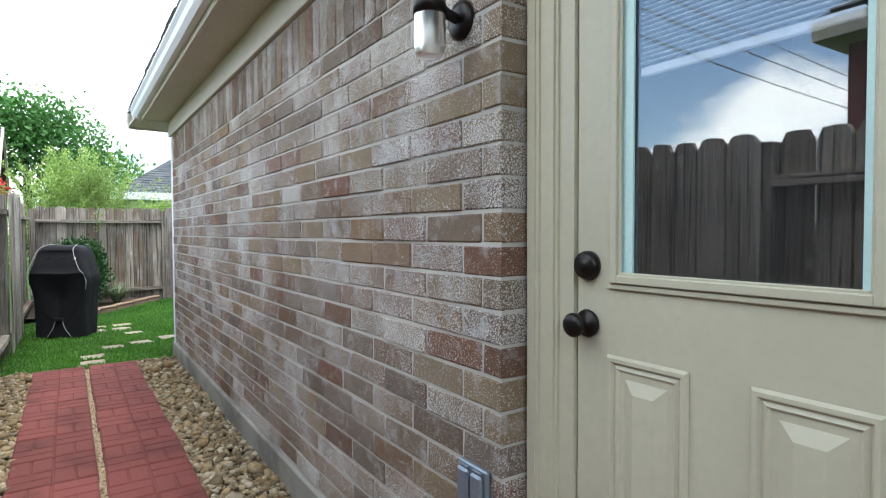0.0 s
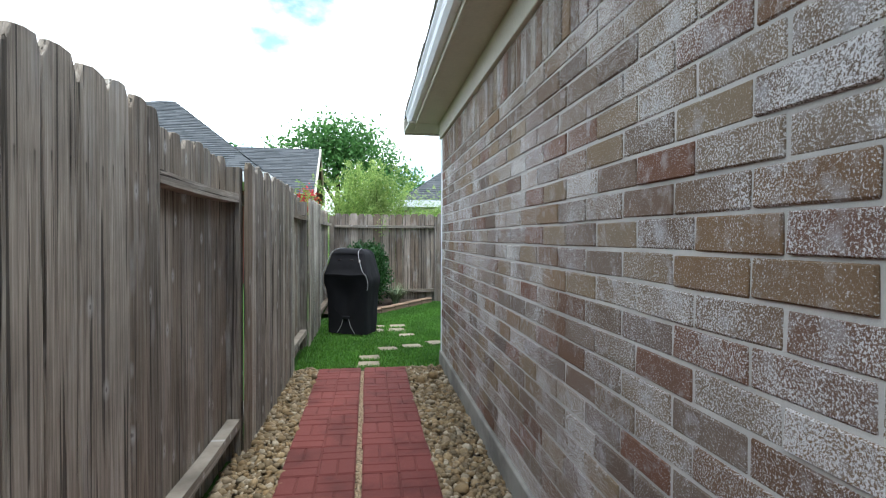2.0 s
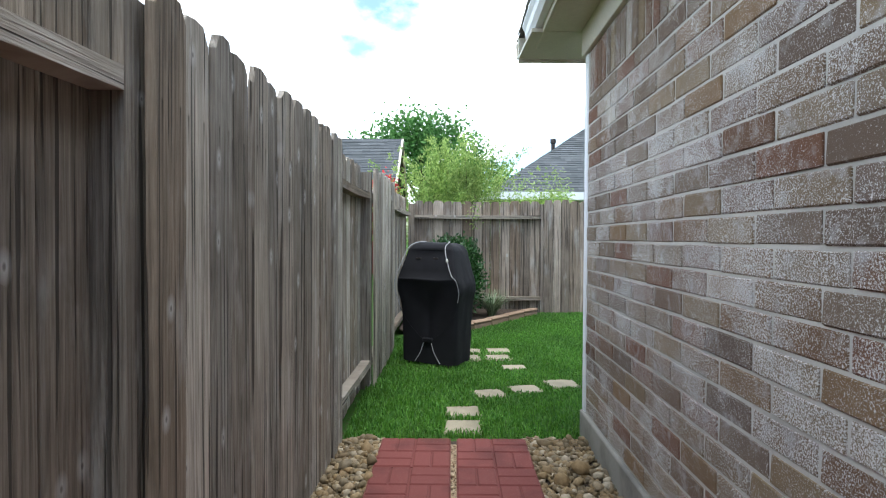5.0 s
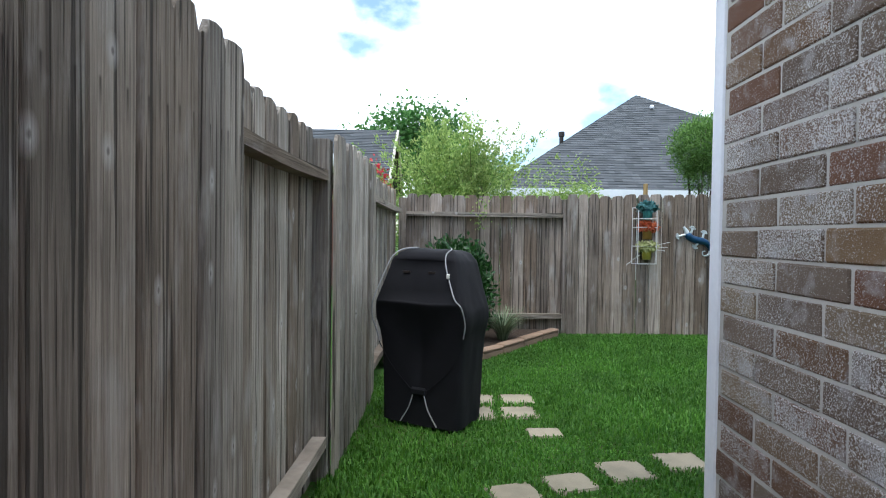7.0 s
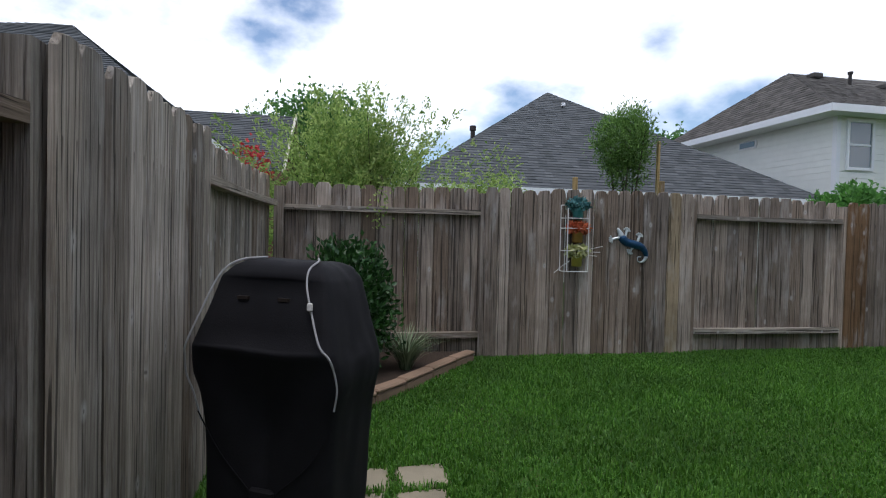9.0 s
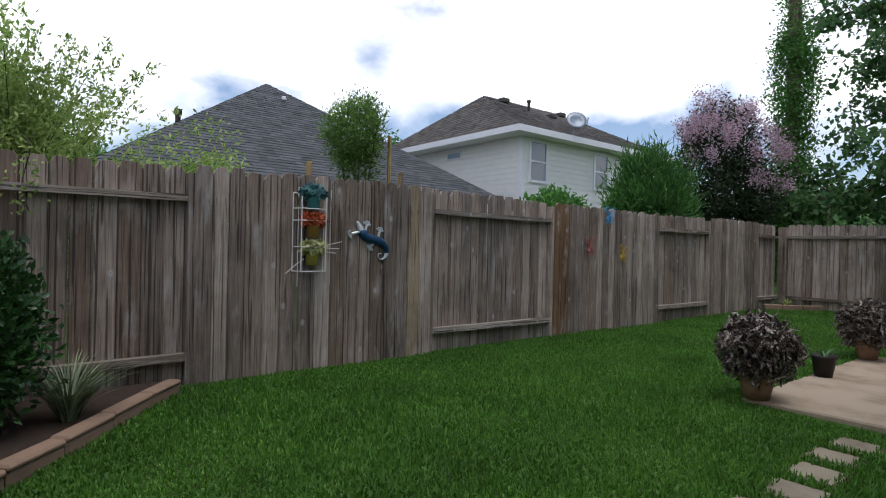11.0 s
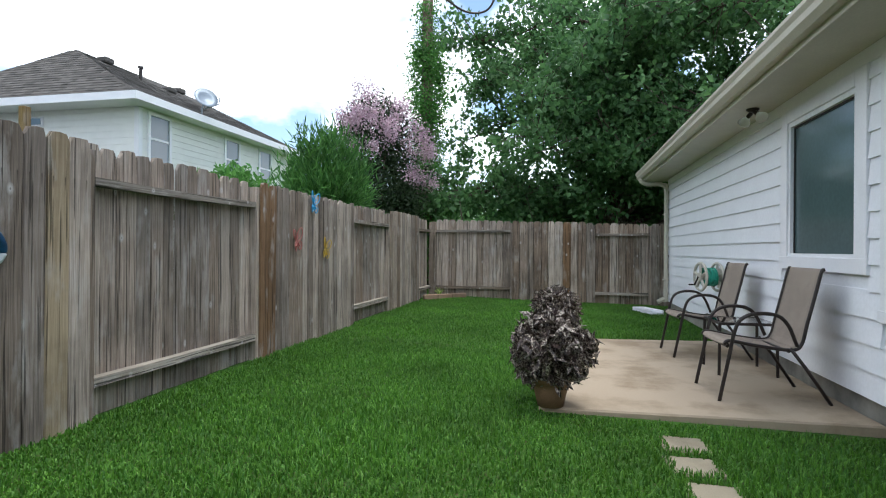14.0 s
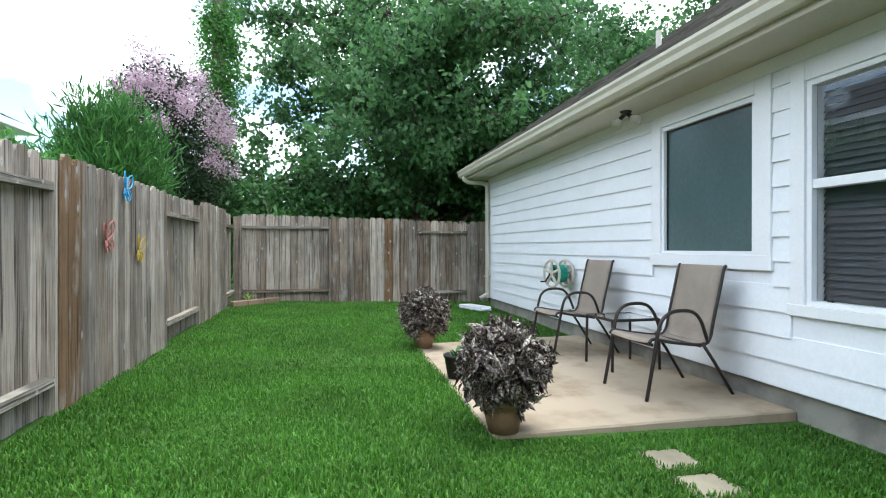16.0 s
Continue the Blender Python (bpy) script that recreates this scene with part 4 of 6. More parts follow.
def build_downspout():
    d = thing("downspout", Matrix(), "cream metal downspout at the house corner", "downspout")
    pts = curve_pts([(13.10, 7.10, 2.48), (13.10, 7.09, 2.42), (13.09, 6.98, 2.37), (13.07, 6.76, 2.36), (13.06, 6.68, 2.31), (13.06, 6.66, 2.2), (13.06, 6.66, 0.36), (13.06, 6.68, 0.27), (13.05, 6.80, 0.2)], 4)
    part("pipe", tube(bmesh.new(), pts, 0.042, 6), CREAM, d)
    for z in (0.6, 1.8):
        part("strap", box((13.0, 13.12, HY + 0.012, 6.71, z, z + 0.02), bevel=0.003), CREAM, d)
    b = thing("splash_block", pose(12.5, 7.05, float(lift(12.7, 7.0)), 0, 0, 20), "pale concrete splash block on the grass", "splash block")
    bm = box((-0.33, 0.33, -0.12, 0.12, 0, 0.035), (-0.33, 0.33, -0.12, -0.09, 0.036, 0.07), (-0.33, 0.33, 0.09, 0.12, 0.036, 0.07), (0.28, 0.33, -0.09, 0.09, 0.036, 0.07), bevel=0.006)
    part("block", bm, TRIM, b)


build_downspout()


def build_floodlight():
    f = thing("floodlight", pose(7.83, 6.81, 2.452), "twin clear-bulb floodlight under the soffit", "floodlight")
    part("mount", lathe([(0.055, 0), (0.055, -0.012), (0.03, -0.03), (0.001, -0.032)], 20), BLACKM, f, "", True)
    for s in (-1, 1):
        c = Vector((s * 0.075, 0.03 * s, -0.075))
        part("socket", tube(bmesh.new(), [(s * 0.01, 0, -0.02), (s * 0.035, 0.01 * s, -0.04), tuple(c * 0.8)], 0.02, 10), BLACKM, f)
        d = c.normalized()
        bm = bmesh.new()
        tube(bm, [c * 0.8 + d * t for t in (0, 0.02, 0.05, 0.075, 0.09)], [0.018, 0.03, 0.05, 0.056, 0.04], 16)
        g = part("bulb", bm, JAR, f, "clear reflector bulb", True)
        g.visible_shadow = False


build_floodlight()

vp = thing("vent_pipe", pose(8.47, 6.05, 3.1), "grey plumbing vent pipe on the roof", "vent pipe")
part("pipe", lathe([(0.03, 0), (0.03, 0.42), (0.024, 0.42), (0.024, 0.3)], 14), PLASTIC, vp)
part("flashing", lathe([(0.09, -0.03), (0.07, 0.03), (0.033, 0.08), (0.031, 0.08)], 14), GREYM, vp)

# ---- patio and its things ----
PZ = 0.082


def build_patio():
    bm = bmesh.new()
    rng = random.Random(5)
    top, bot = [], []
    ring = []
    for a, c, n in (((6.03, 8.665), (9.08, 8.665), 26), ((9.08, 8.665), (9.32, 6.585), 14), ((9.32, 6.585), (6.085, 6.585), 26), ((6.085, 6.585), (6.03, 8.665), 16)):
        for i in range(n):
            t = i / n
            ring.append((a[0] + (c[0] - a[0]) * t, a[1] + (c[1] - a[1]) * t))
    ring = [(x + rng.uniform(-0.006, 0.006), y + rng.uniform(-0.006, 0.006)) for x, y in ring]
    loops = []
    cx, cy = 7.6, 7.62
    for inset, z in ((0.0, -0.05), (0.0, PZ - 0.012), (0.010, PZ), (0.06, PZ)):
        loops.append([bm.verts.new((x + (inset if x < cx else -inset), y + (inset if y < cy else -inset), z)) for x, y in ring])
    n = len(ring)
    for p, q in zip(loops, loops[1:]):
        for i in range(n):
            bm.faces.new((p[i], p[(i + 1) % n], q[(i + 1) % n], q[i]))
    bm.faces.new(loops[-1])
    bmesh.ops.recalc_face_normals(bm, faces=bm.faces)
    tagged(part("patio", bm, PATIO), "tan stained concrete patio slab in the lawn", "patio", kind="structure")


build_patio()


def build_chair():
    ch = thing("patio_chair", Matrix(), "patio chair with taupe sling and dark bronze tube frame", "chair", "patio chairs")
    rail = curve_pts([(0, 0.31, 0.40), (0, 0.27, 0.425), (0, 0.10, 0.395), (0, -0.13, 0.37), (0, -0.20, 0.41), (0, -0.235, 0.55), (0, -0.285, 0.75), (0, -0.325, 0.915), (0, -0.345, 0.935)], 5)
    for s in (-1, 1):
        x = s * 0.244
        part("side_rail", tube(bmesh.new(), [(x, p.y, p.z) for p in rail], 0.0125, 8), BLACKM, ch, "", True)
        arm = curve_pts([(s * 0.266, 0.345, 0.0), (s * 0.266, 0.285, 0.30), (s * 0.266, 0.25, 0.48), (s * 0.27, 0.21, 0.575), (s * 0.27, 0.12, 0.62), (s * 0.27, -0.02, 0.615), (s * 0.268, -0.10, 0.55), (s * 0.262, -0.165, 0.40)], 5)
        part("arm_leg", tube(bmesh.new(), arm, 0.0135, 8), BLACKM, ch, "", True)
        part("rear_leg", tube(bmesh.new(), [(s * 0.262, -0.12, 0.385), (s * 0.262, -0.22, 0.25), (s * 0.266, -0.385, 0.0)], 0.0125, 8), BLACKM, ch, "", True)
    for y, z in ((0.285, 0.385), (-0.12, 0.36)):
        part("crossbar", tube(bmesh.new(), [(-0.244, y, z), (0.244, y, z)], 0.011, 8), BLACKM, ch)

    def sling(a, b):
        bm = bmesh.new()
        pts = rail[a:b]
        rows = []
        for p in pts:
            rows.append([bm.verts.new((x, p.y + 0.012 * (1 - (x / 0.25) ** 2) * (-1 if p.z > 0.5 else 0), p.z + 0.004 - 0.014 * (1 - (x / 0.25) ** 2) * (1 if p.z < 0.5 else 0))) for x in [-0.236 + 0.059 * k for k in range(9)]])
        low = [[bm.verts.new(v.co + Vector((0, -0.003, -0.003))) for v in r] for r in rows]
        n = len(rows[0])
        for p, q, a, b2 in zip(rows, rows[1:], low, low[1:]):
            for i in range(n - 1):
                bm.faces.new((p[i], p[i + 1], q[i + 1], q[i]))
                bm.faces.new((a[i], b2[i], b2[i + 1], a[i + 1]))
            bm.faces.new((p[0], q[0], b2[0], a[0]))
            bm.faces.new((p[-1], a[-1], b2[-1], q[-1]))
        for r, l in ((rows[0], low[0]), (rows[-1], low[-1])):
            for i in range(n - 1):
                bm.faces.new((r[i], l[i], l[i + 1], r[i + 1]))
        bmesh.ops.recalc_face_normals(bm, faces=bm.faces)
        return bm

    k = 18
    part("seat", sling(0, k + 1), SLING, ch, "taupe woven sling", True)
    part("backrest", sling(k, len(rail)), SLING, ch, "taupe woven sling", True)
    return ch


chair = build_chair()
chair.matrix_basis = pose(6.765, 7.10, PZ, 0, 0, 4)
copy_thing(chair, pose(8.40, 7.10, PZ, 0, 0, 4))


def build_table():
    t = thing("side_table", pose(7.60, 6.98, PZ, 0, 0, 2), "small glass-topped patio table with dark bronze legs", "table")
    h = 0.44
    w = 0.225
    part("rim", tube(bmesh.new(), [(-w, -w, h), (w, -w, h), (w, w, h), (-w, w, h)], 0.013, 8, True), BLACKM, t)
    g = part("tabletop", box((-w, w, -w, w, h + 0.004, h + 0.010)), PANE, t, "clear glass")
    for x in (-1, 1):
        for y in (-1, 1):
            part("leg", tube(bmesh.new(), [(x * w, y * w, h), (x * (w + 0.005), y * (w + 0.005), 0.0)], 0.013, 8), BLACKM, t)


build_table()


def build_hose_reel():
    r = thing("hose_reel", pose(9.5, HY + 0.03, 0.83, 0, 0, 12), "beige plastic hose reel with green hose on the wall", "hose reel")
    for y in (0.06, 0.26):
        part("rim", tube(bmesh.new(), [(0.165 * math.cos(a), y, 0.165 * math.sin(a)) for a in [2 * math.pi * i / 28 for i in range(28)]], 0.016, 6, True), PLASTIC, r, "beige plastic wheel")
        for i in range(5):
            a = 2 * math.pi * i / 5 + 0.3
            part("spoke", tube(bmesh.new(), [(0.03 * math.cos(a), y, 0.03 * math.sin(a)), (0.155 * math.cos(a), y, 0.155 * math.sin(a))], 0.017, 6), PLASTIC, r)
    part("hub", lathe([(0.045, 0.0), (0.05, 0.03), (0.04, 0.06), (0.04, 0.26), (0.05, 0.28), (0.0005, 0.285)], 18, "y"), PLASTIC, r)
    pts = [((0.08 + 0.045 * (i // 180) / 2) * math.cos(i * 0.35), 0.09 + 0.145 * abs(((i / 60) % 2) - 1), (0.08 + 0.045 * (i // 180) / 2) * math.sin(i * 0.35)) for i in range(360)]
    part("hose", tube(bmesh.new(), pts, 0.009, 6), HOSE, r, "green garden hose", True)
    part("bracket", box((-0.09, 0.09, -0.012, 0.012, -0.14, 0.10), (-0.02, 0.02, 0.012, 0.05, -0.02, 0.02), bevel=0.004), PLASTIC, r)
    part("crank", tube(bmesh.new(), [(0, 0.285, 0), (0.09, 0.29, -0.10), (0.09, 0.36, -0.10)], 0.011, 8), BLACKM, r)


build_hose_reel()


def pot_plant(x, y, r, h, seed, label):
    p = thing("potted_plant", pose(x, y, PZ), label, "potted plant", "potted purple plants")
    pot = [(0.088, 0.0), (0.115, 0.12), (0.128, 0.165), (0.136, 0.167), (0.138, 0.20), (0.122, 0.20), (0.118, 0.17)]
    part("pot", lathe(pot, 28), TERRA, p, "terracotta pot", True)
    part("soil", lathe([(0.118, 0.168), (0.06, 0.178), (0.0005, 0.18)], 20), SOIL, p)
    rng = np.random.default_rng(seed)
    n = 2000
    d = rng.normal(size=(n, 3))
    d[:, 2] = d[:, 2] * 0.9
    d /= np.linalg.norm(d, axis=1)[:, None]
    az = np.arctan2(d[:, 1], d[:, 0])
    lump = 1 + 0.10 * np.sin(3 * az + seed) * np.cos(2.2 * d[:, 2] + seed) + 0.08 * np.sin(7 * az + 4 * d[:, 2])
    c = np.array([0, 0, h]) + d * np.array([r, r, r * 0.98]) * lump[:, None] * rng.uniform(0.55, 1.1, (n, 1))
    c = c[(c[:, 2] > 0.12)]
    o = (c - np.array([0, 0, h])) * 0.9
    leaves("foliage", c, 0.108, 0.035, L_PURPLE, p, "dark purple leaves with silver stripes", seed, 0.7, 1.0, o)
    bm = bmesh.new()
    for i in range(16):
        q = c[rng.integers(len(c))]
        tube(bm, curve_pts([(q[0] * 0.1, q[1] * 0.1, 0.17), (q[0] * 0.5, q[1] * 0.5, h), tuple(q)], 3), 0.004, 5)
    part("stems", bm, L_PURPLE, p)
    return p


pot_plant(6.09, 8.59, 0.255, 0.375, 3, "bushy dark purple striped plant in a terracotta pot")
pot_plant(8.86, 8.59, 0.25, 0.36, 4, "purple striped plant in a terracotta pot at the far patio corner")


def build_small_pot():
    p = thing("small_pot", pose(7.44, 8.56, PZ), "small black plastic pot with a few upright leaves", "potted plant")
    part("pot", lathe([(0.07, 0), (0.098, 0.17), (0.106, 0.172), (0.108, 0.195), (0.098, 0.195), (0.09, 0.15)], 24), BLACKPOT, p, "black plastic pot", True)
    part("soil", lathe([(0.093, 0.155), (0.0005, 0.165)], 18), SOIL, p)
    blades("foliage", 9, 0.19, 0.022, L_DARK, p, 9, 0.03, 0.35, z=0.16)


def blades(name, n, length, width, mat, parent, seed, base_r, bend, z=0.0):
    """Arching strap leaves from one crown."""
    rng = np.random.default_rng(seed)
    vs, fs = [], []
    for i in range(n):
        a, L = rng.uniform(0, 2 * math.pi), length * rng.uniform(0.65, 1.15)
        lean0 = rng.uniform(0.1, 0.5)
        p = np.array([base_r * math.cos(a) * rng.uniform(0, 1), base_r * math.sin(a) * rng.uniform(0, 1), z])
        side = np.array([-math.sin(a), math.cos(a), 0])
        ang = lean0
        k = 6
        b0 = len(vs)
        for j in range(k):
            w = width * (1 - (j / (k - 1)) ** 2) * 0.5 + 0.0006
            vs.append(p - side * w)
            vs.append(p + side * w)
            p = p + np.array([math.cos(a) * math.sin(ang), math.sin(a) * math.sin(ang), math.cos(ang)]) * L / (k - 1)
            ang += bend
        for j in range(k - 1):
            q = b0 + 2 * j
            fs.append([q, q + 1, q + 3, q + 2])
    return fast_mesh(name, np.array(vs), np.array(fs), mat, parent)


build_small_pot()


# ---- covered grill ----
def build_grill():
    g = thing("covered_grill", pose(1.165, 8.32, 0.0, 0, 0, -28) @ Matrix.Diagonal((1.0, 0.74, 1, 1)), "barbecue grill under a black fabric cover with grey piping", "grill")
    # z, half width, front y, back y
    sec = [(0.05, 0.272, -0.25, 0.24), (0.14, 0.275, -0.245, 0.25), (0.32, 0.280, -0.24, 0.255), (0.50, 0.290, -0.248, 0.258), (0.62, 0.306, -0.266, 0.26), (0.70, 0.326, -0.285, 0.262),
           (0.77, 0.322, -0.305, 0.262), (0.806, 0.312, -0.322, 0.262), (0.820, 0.308, -0.326, 0.262), (0.834, 0.304, -0.320, 0.262), (0.96, 0.270, -0.27, 0.255), (1.07, 0.240, -0.21, 0.238), (1.085, 0.234, -0.203, 0.232),
           (1.125, 0.205, -0.16, 0.195), (1.145, 0.165, -0.11, 0.14), (1.15, 0.07, -0.05, 0.05)]
    bm = bmesh.new()
    rings = []
    N = 64
    for z, w, f, b in sec:
        ring = []
        for i in range(N):
            q = 4 * i / N
            k = int(q)
            t = 2 * (q - k) - 1
            u, v = ((t, -1), (1, t), (-t, 1), (-1, -t))[k]
            m = 1 - 0.05 * max(0.0, (abs(u * v) - 0.75) / 0.25) ** 2
            x, y = w * u * m, (b if v > 0 else -f) * v * m
            fold = 0.010 * math.sin(q * 11 + z * 9) * max(0, 0.7 - z) + 0.006 * noise.noise(Vector((x * 7, y * 7, z * 7)))
            # slack cloth drawn in towards the tie at the front
            vee = 0.3 * (z - 0.24) / 0.5
            if v < -0.99 and 0.3 < z < 0.79 and abs(x) < vee:
                y += 0.06 * (1 - abs(x) / vee) * math.sin(math.pi * (z - 0.24) / 0.56)
            # hood sags between its ribs
            if v < -0.99 and 0.83 < z < 1.08:
                y += 0.018 * (1 - u * u)
            ring.append(bm.verts.new((x * (1 + fold * 2), y * (1 + fold * 2), z + 0.010 * noise.noise(Vector((x * 4, y * 4, z * 5))))))
        rings.append(ring)
    for p, q in zip(rings, rings[1:]):
        for i in range(N):
            bm.faces.new((p[i], p[(i + 1) % N], q[(i + 1) % N], q[i]))
    bm.faces.new(rings[-1])
    bmesh.ops.subdivide_edges(bm, edges=bm.edges[:], cuts=1, use_grid_fill=True, smooth=0.12)
    for v in bm.verts:
        v.co += v.normal * 0.006 * noise.noise(v.co * 11)
    part("cover", bm, COVER, g, "black woven fabric cover", True)
    left = [(-0.10, -0.04, 1.158), (-0.165, -0.11, 1.151), (-0.21, -0.165, 1.127), (-0.242, -0.21, 1.075), (-0.272, -0.274, 0.96), (-0.310, -0.330, 0.826), (-0.328, -0.310, 0.775), (-0.334, -0.288, 0.70), (-0.312, -0.265, 0.62), (-0.288, -0.245, 0.51)]
    right = [(0.13, -0.03, 1.158), (0.165, -0.11, 1.151), (0.150, -0.168, 1.12), (0.165, -0.222, 1.06), (0.205, -0.268, 0.97), (0.262, -0.322, 0.86), (0.305, -0.332, 0.82), (0.318, -0.312, 0.775), (0.326, -0.292, 0.70), (0.308, -0.273, 0.62)]
    for line in (left, right):
        part("piping", tube(bmesh.new(), curve_pts(line, 5), 0.0042, 6), PIPING, g, "pale grey piping")
    for s in (-1, 1):
        part("seam", tube(bmesh.new(), curve_pts([(s * 0.295, -0.260, 0.55), (s * 0.20, -0.248, 0.40), (s * 0.06, -0.252, 0.27)], 5), 0.003, 6), COVER, g)
        part("tie_flap", tube(bmesh.new(), curve_pts([(s * 0.04, -0.258, 0.24), (s * 0.07, -0.262, 0.15), (s * 0.13, -0.260, 0.055)], 4), 0.0042, 6), PIPING, g, "pale grey piping")
    part("tie_knot", box((-0.055, 0.055, -0.270, -0.240, 0.235, 0.285), bevel=0.012), COVER, g)
    part("tag", box((0.192, 0.212, -0.284, -0.266, 0.975, 1.005), bevel=0.004), WIREW, g, "white cord toggle")
    for x in (-0.13, 0.05):
        part("emblem_bar", box((x, x + 0.05, -0.243, -0.225, 1.0, 1.012)), BLACKM, g)
    for x in (-0.2, 0.2):
        for y in (-0.19, 0.19):
            part("wheel", lathe([(0.04, -0.014), (0.045, -0.01), (0.045, 0.01), (0.04, 0.014)], 16, "x", at=(x, y, 0.045)), BLACKPOT, g)


build_grill()


# ---- planting bed in the corner ----
def build_bed():
    line = [(1.30, 9.62), (1.60, 9.93), (1.84, 10.2), (2.10, 10.52), (2.36, 10.84), (2.60, 11.12)]
    b = thing("bed_edging", Matrix(), "terracotta-coloured concrete edging blocks round the corner bed", "edging", kind="structure")
    for (x0, y0), (x1, y1) in zip(line, line[1:]):
        L = math.hypot(x1 - x0, y1 - y0)
        a = math.degrees(math.atan2(y1 - y0, x1 - x0))
        bm = box((0.004, L - 0.004, -0.045, 0.045, -0.03, 0.06), (0.001, L - 0.001, -0.052, 0.052, 0.061, 0.095), bevel=0.012)
        ob = part("edging_block", bm, EDGING, b)
        ob.matrix_basis = pose(x0, y0, float(lift(x0, y0)), 0, random.uniform(-1, 1), a)
    pts = line + [(2.62, 11.25), (0.78, 11.25), (0.72, 9.6)]
    v = np.array([[x, y, float(lift(x, y)) + 0.05] for x, y in pts])
    bm = bmesh.new()
    bm.faces.new([bm.verts.new(p) for p in v])
    bmesh.ops.triangulate(bm, faces=bm.faces)
    tagged(part("planting_bed", bm, SOIL), "dark mulch in the corner planting bed", "soil", kind="structure")


build_bed()


def build_far_bed():
    b = thing("bed_edging", Matrix(), "tan edging blocks across the far corner of the lawn", "edging", kind="structure")
    line = [(12.90, 11.19), (13.16, 10.98), (13.45, 10.74), (13.76, 10.50)]
    for (x0, y0), (x1, y1) in zip(line, line[1:]):
        L = math.hypot(x1 - x0, y1 - y0)
        ob = part("edging_block", box((0.004, L - 0.004, -0.045, 0.045, -0.03, 0.095), bevel=0.012), EDGING, b)
        ob.matrix_basis = pose(x0, y0, float(lift(x0, y0)), 0, random.uniform(-1, 1), math.degrees(math.atan2(y1 - y0, x1 - x0)))
    bm = bmesh.new()
    bm.faces.new([bm.verts.new((x, y, float(lift(x, y)) + 0.05)) for x, y in line + [(13.78, 11.19)]])
    tagged(part("planting_bed", bm, SOIL), "dark soil in the far corner bed", "soil", kind="structure")
    t = thing("seedling", pose(13.42, 10.98, float(lift(13.42, 10.98)) + 0.05), "small yellow-green plant in the far corner bed", "plant")
    blades("foliage", 26, 0.26, 0.02, L_LIME, t, 71, 0.03, 0.3)




def shrub(name, at, blobs, n, clump, ll, lw, mat, seed, label, category, trunk=None, droop=0.0, stems=6, out=0.0):
    s = thing(name, pose(*at), label, category)
    pts = crown_points(blobs, n, clump, seed)
    o = None
    if out:
        c = np.mean([b[0] for b in blobs], axis=0)
        o = (pts - c)
        o = o / (np.linalg.norm(o, axis=1)[:, None] + 1e-6) * out
        o[:, 2] += out * 0.6
    leaves("crown", pts, ll, lw, mat, s, "", seed, droop, 1.0, o)
    rng = random.Random(seed)
    for i in range(stems):
        bm = bmesh.new()
        c, r = blobs[i % len(blobs)]
        e = Vector(c) + Vector([rng.uniform(-0.6, 0.6) * q for q in r])
        b0 = Vector((rng.uniform(-0.05, 0.05), rng.uniform(-0.05, 0.05), 0))
        mid = b0.lerp(e, 0.5) + Vector((0, 0, 0.1 * r[2]))
        rr = trunk or 0.012
        tube(bm, curve_pts([b0, mid, e], 4), [rr * (1 - 0.09 * k) for k in range(9)], 6)
        part("branch", bm, BARK, s)
    return s


shrub("round_shrub", (1.40, 10.62, 0.13), [((0, 0, 0.62), (0.40, 0.40, 0.45)), ((0.02, 0, 0.35), (0.36, 0.38, 0.35))], 620, (9, 0.05), 0.065, 0.035, L_DARK, 21, "dense rounded dark green shrub in the corner bed", "shrub", out=1.2)
build_far_bed()
tuft = thing("grass_tuft", pose(1.92, 10.62, 0.13), "arching variegated liriope tuft beside the edging", "plant")
blades("foliage", 190, 0.44, 0.011, L_SPIKE, tuft, 5, 0.05, 0.24)

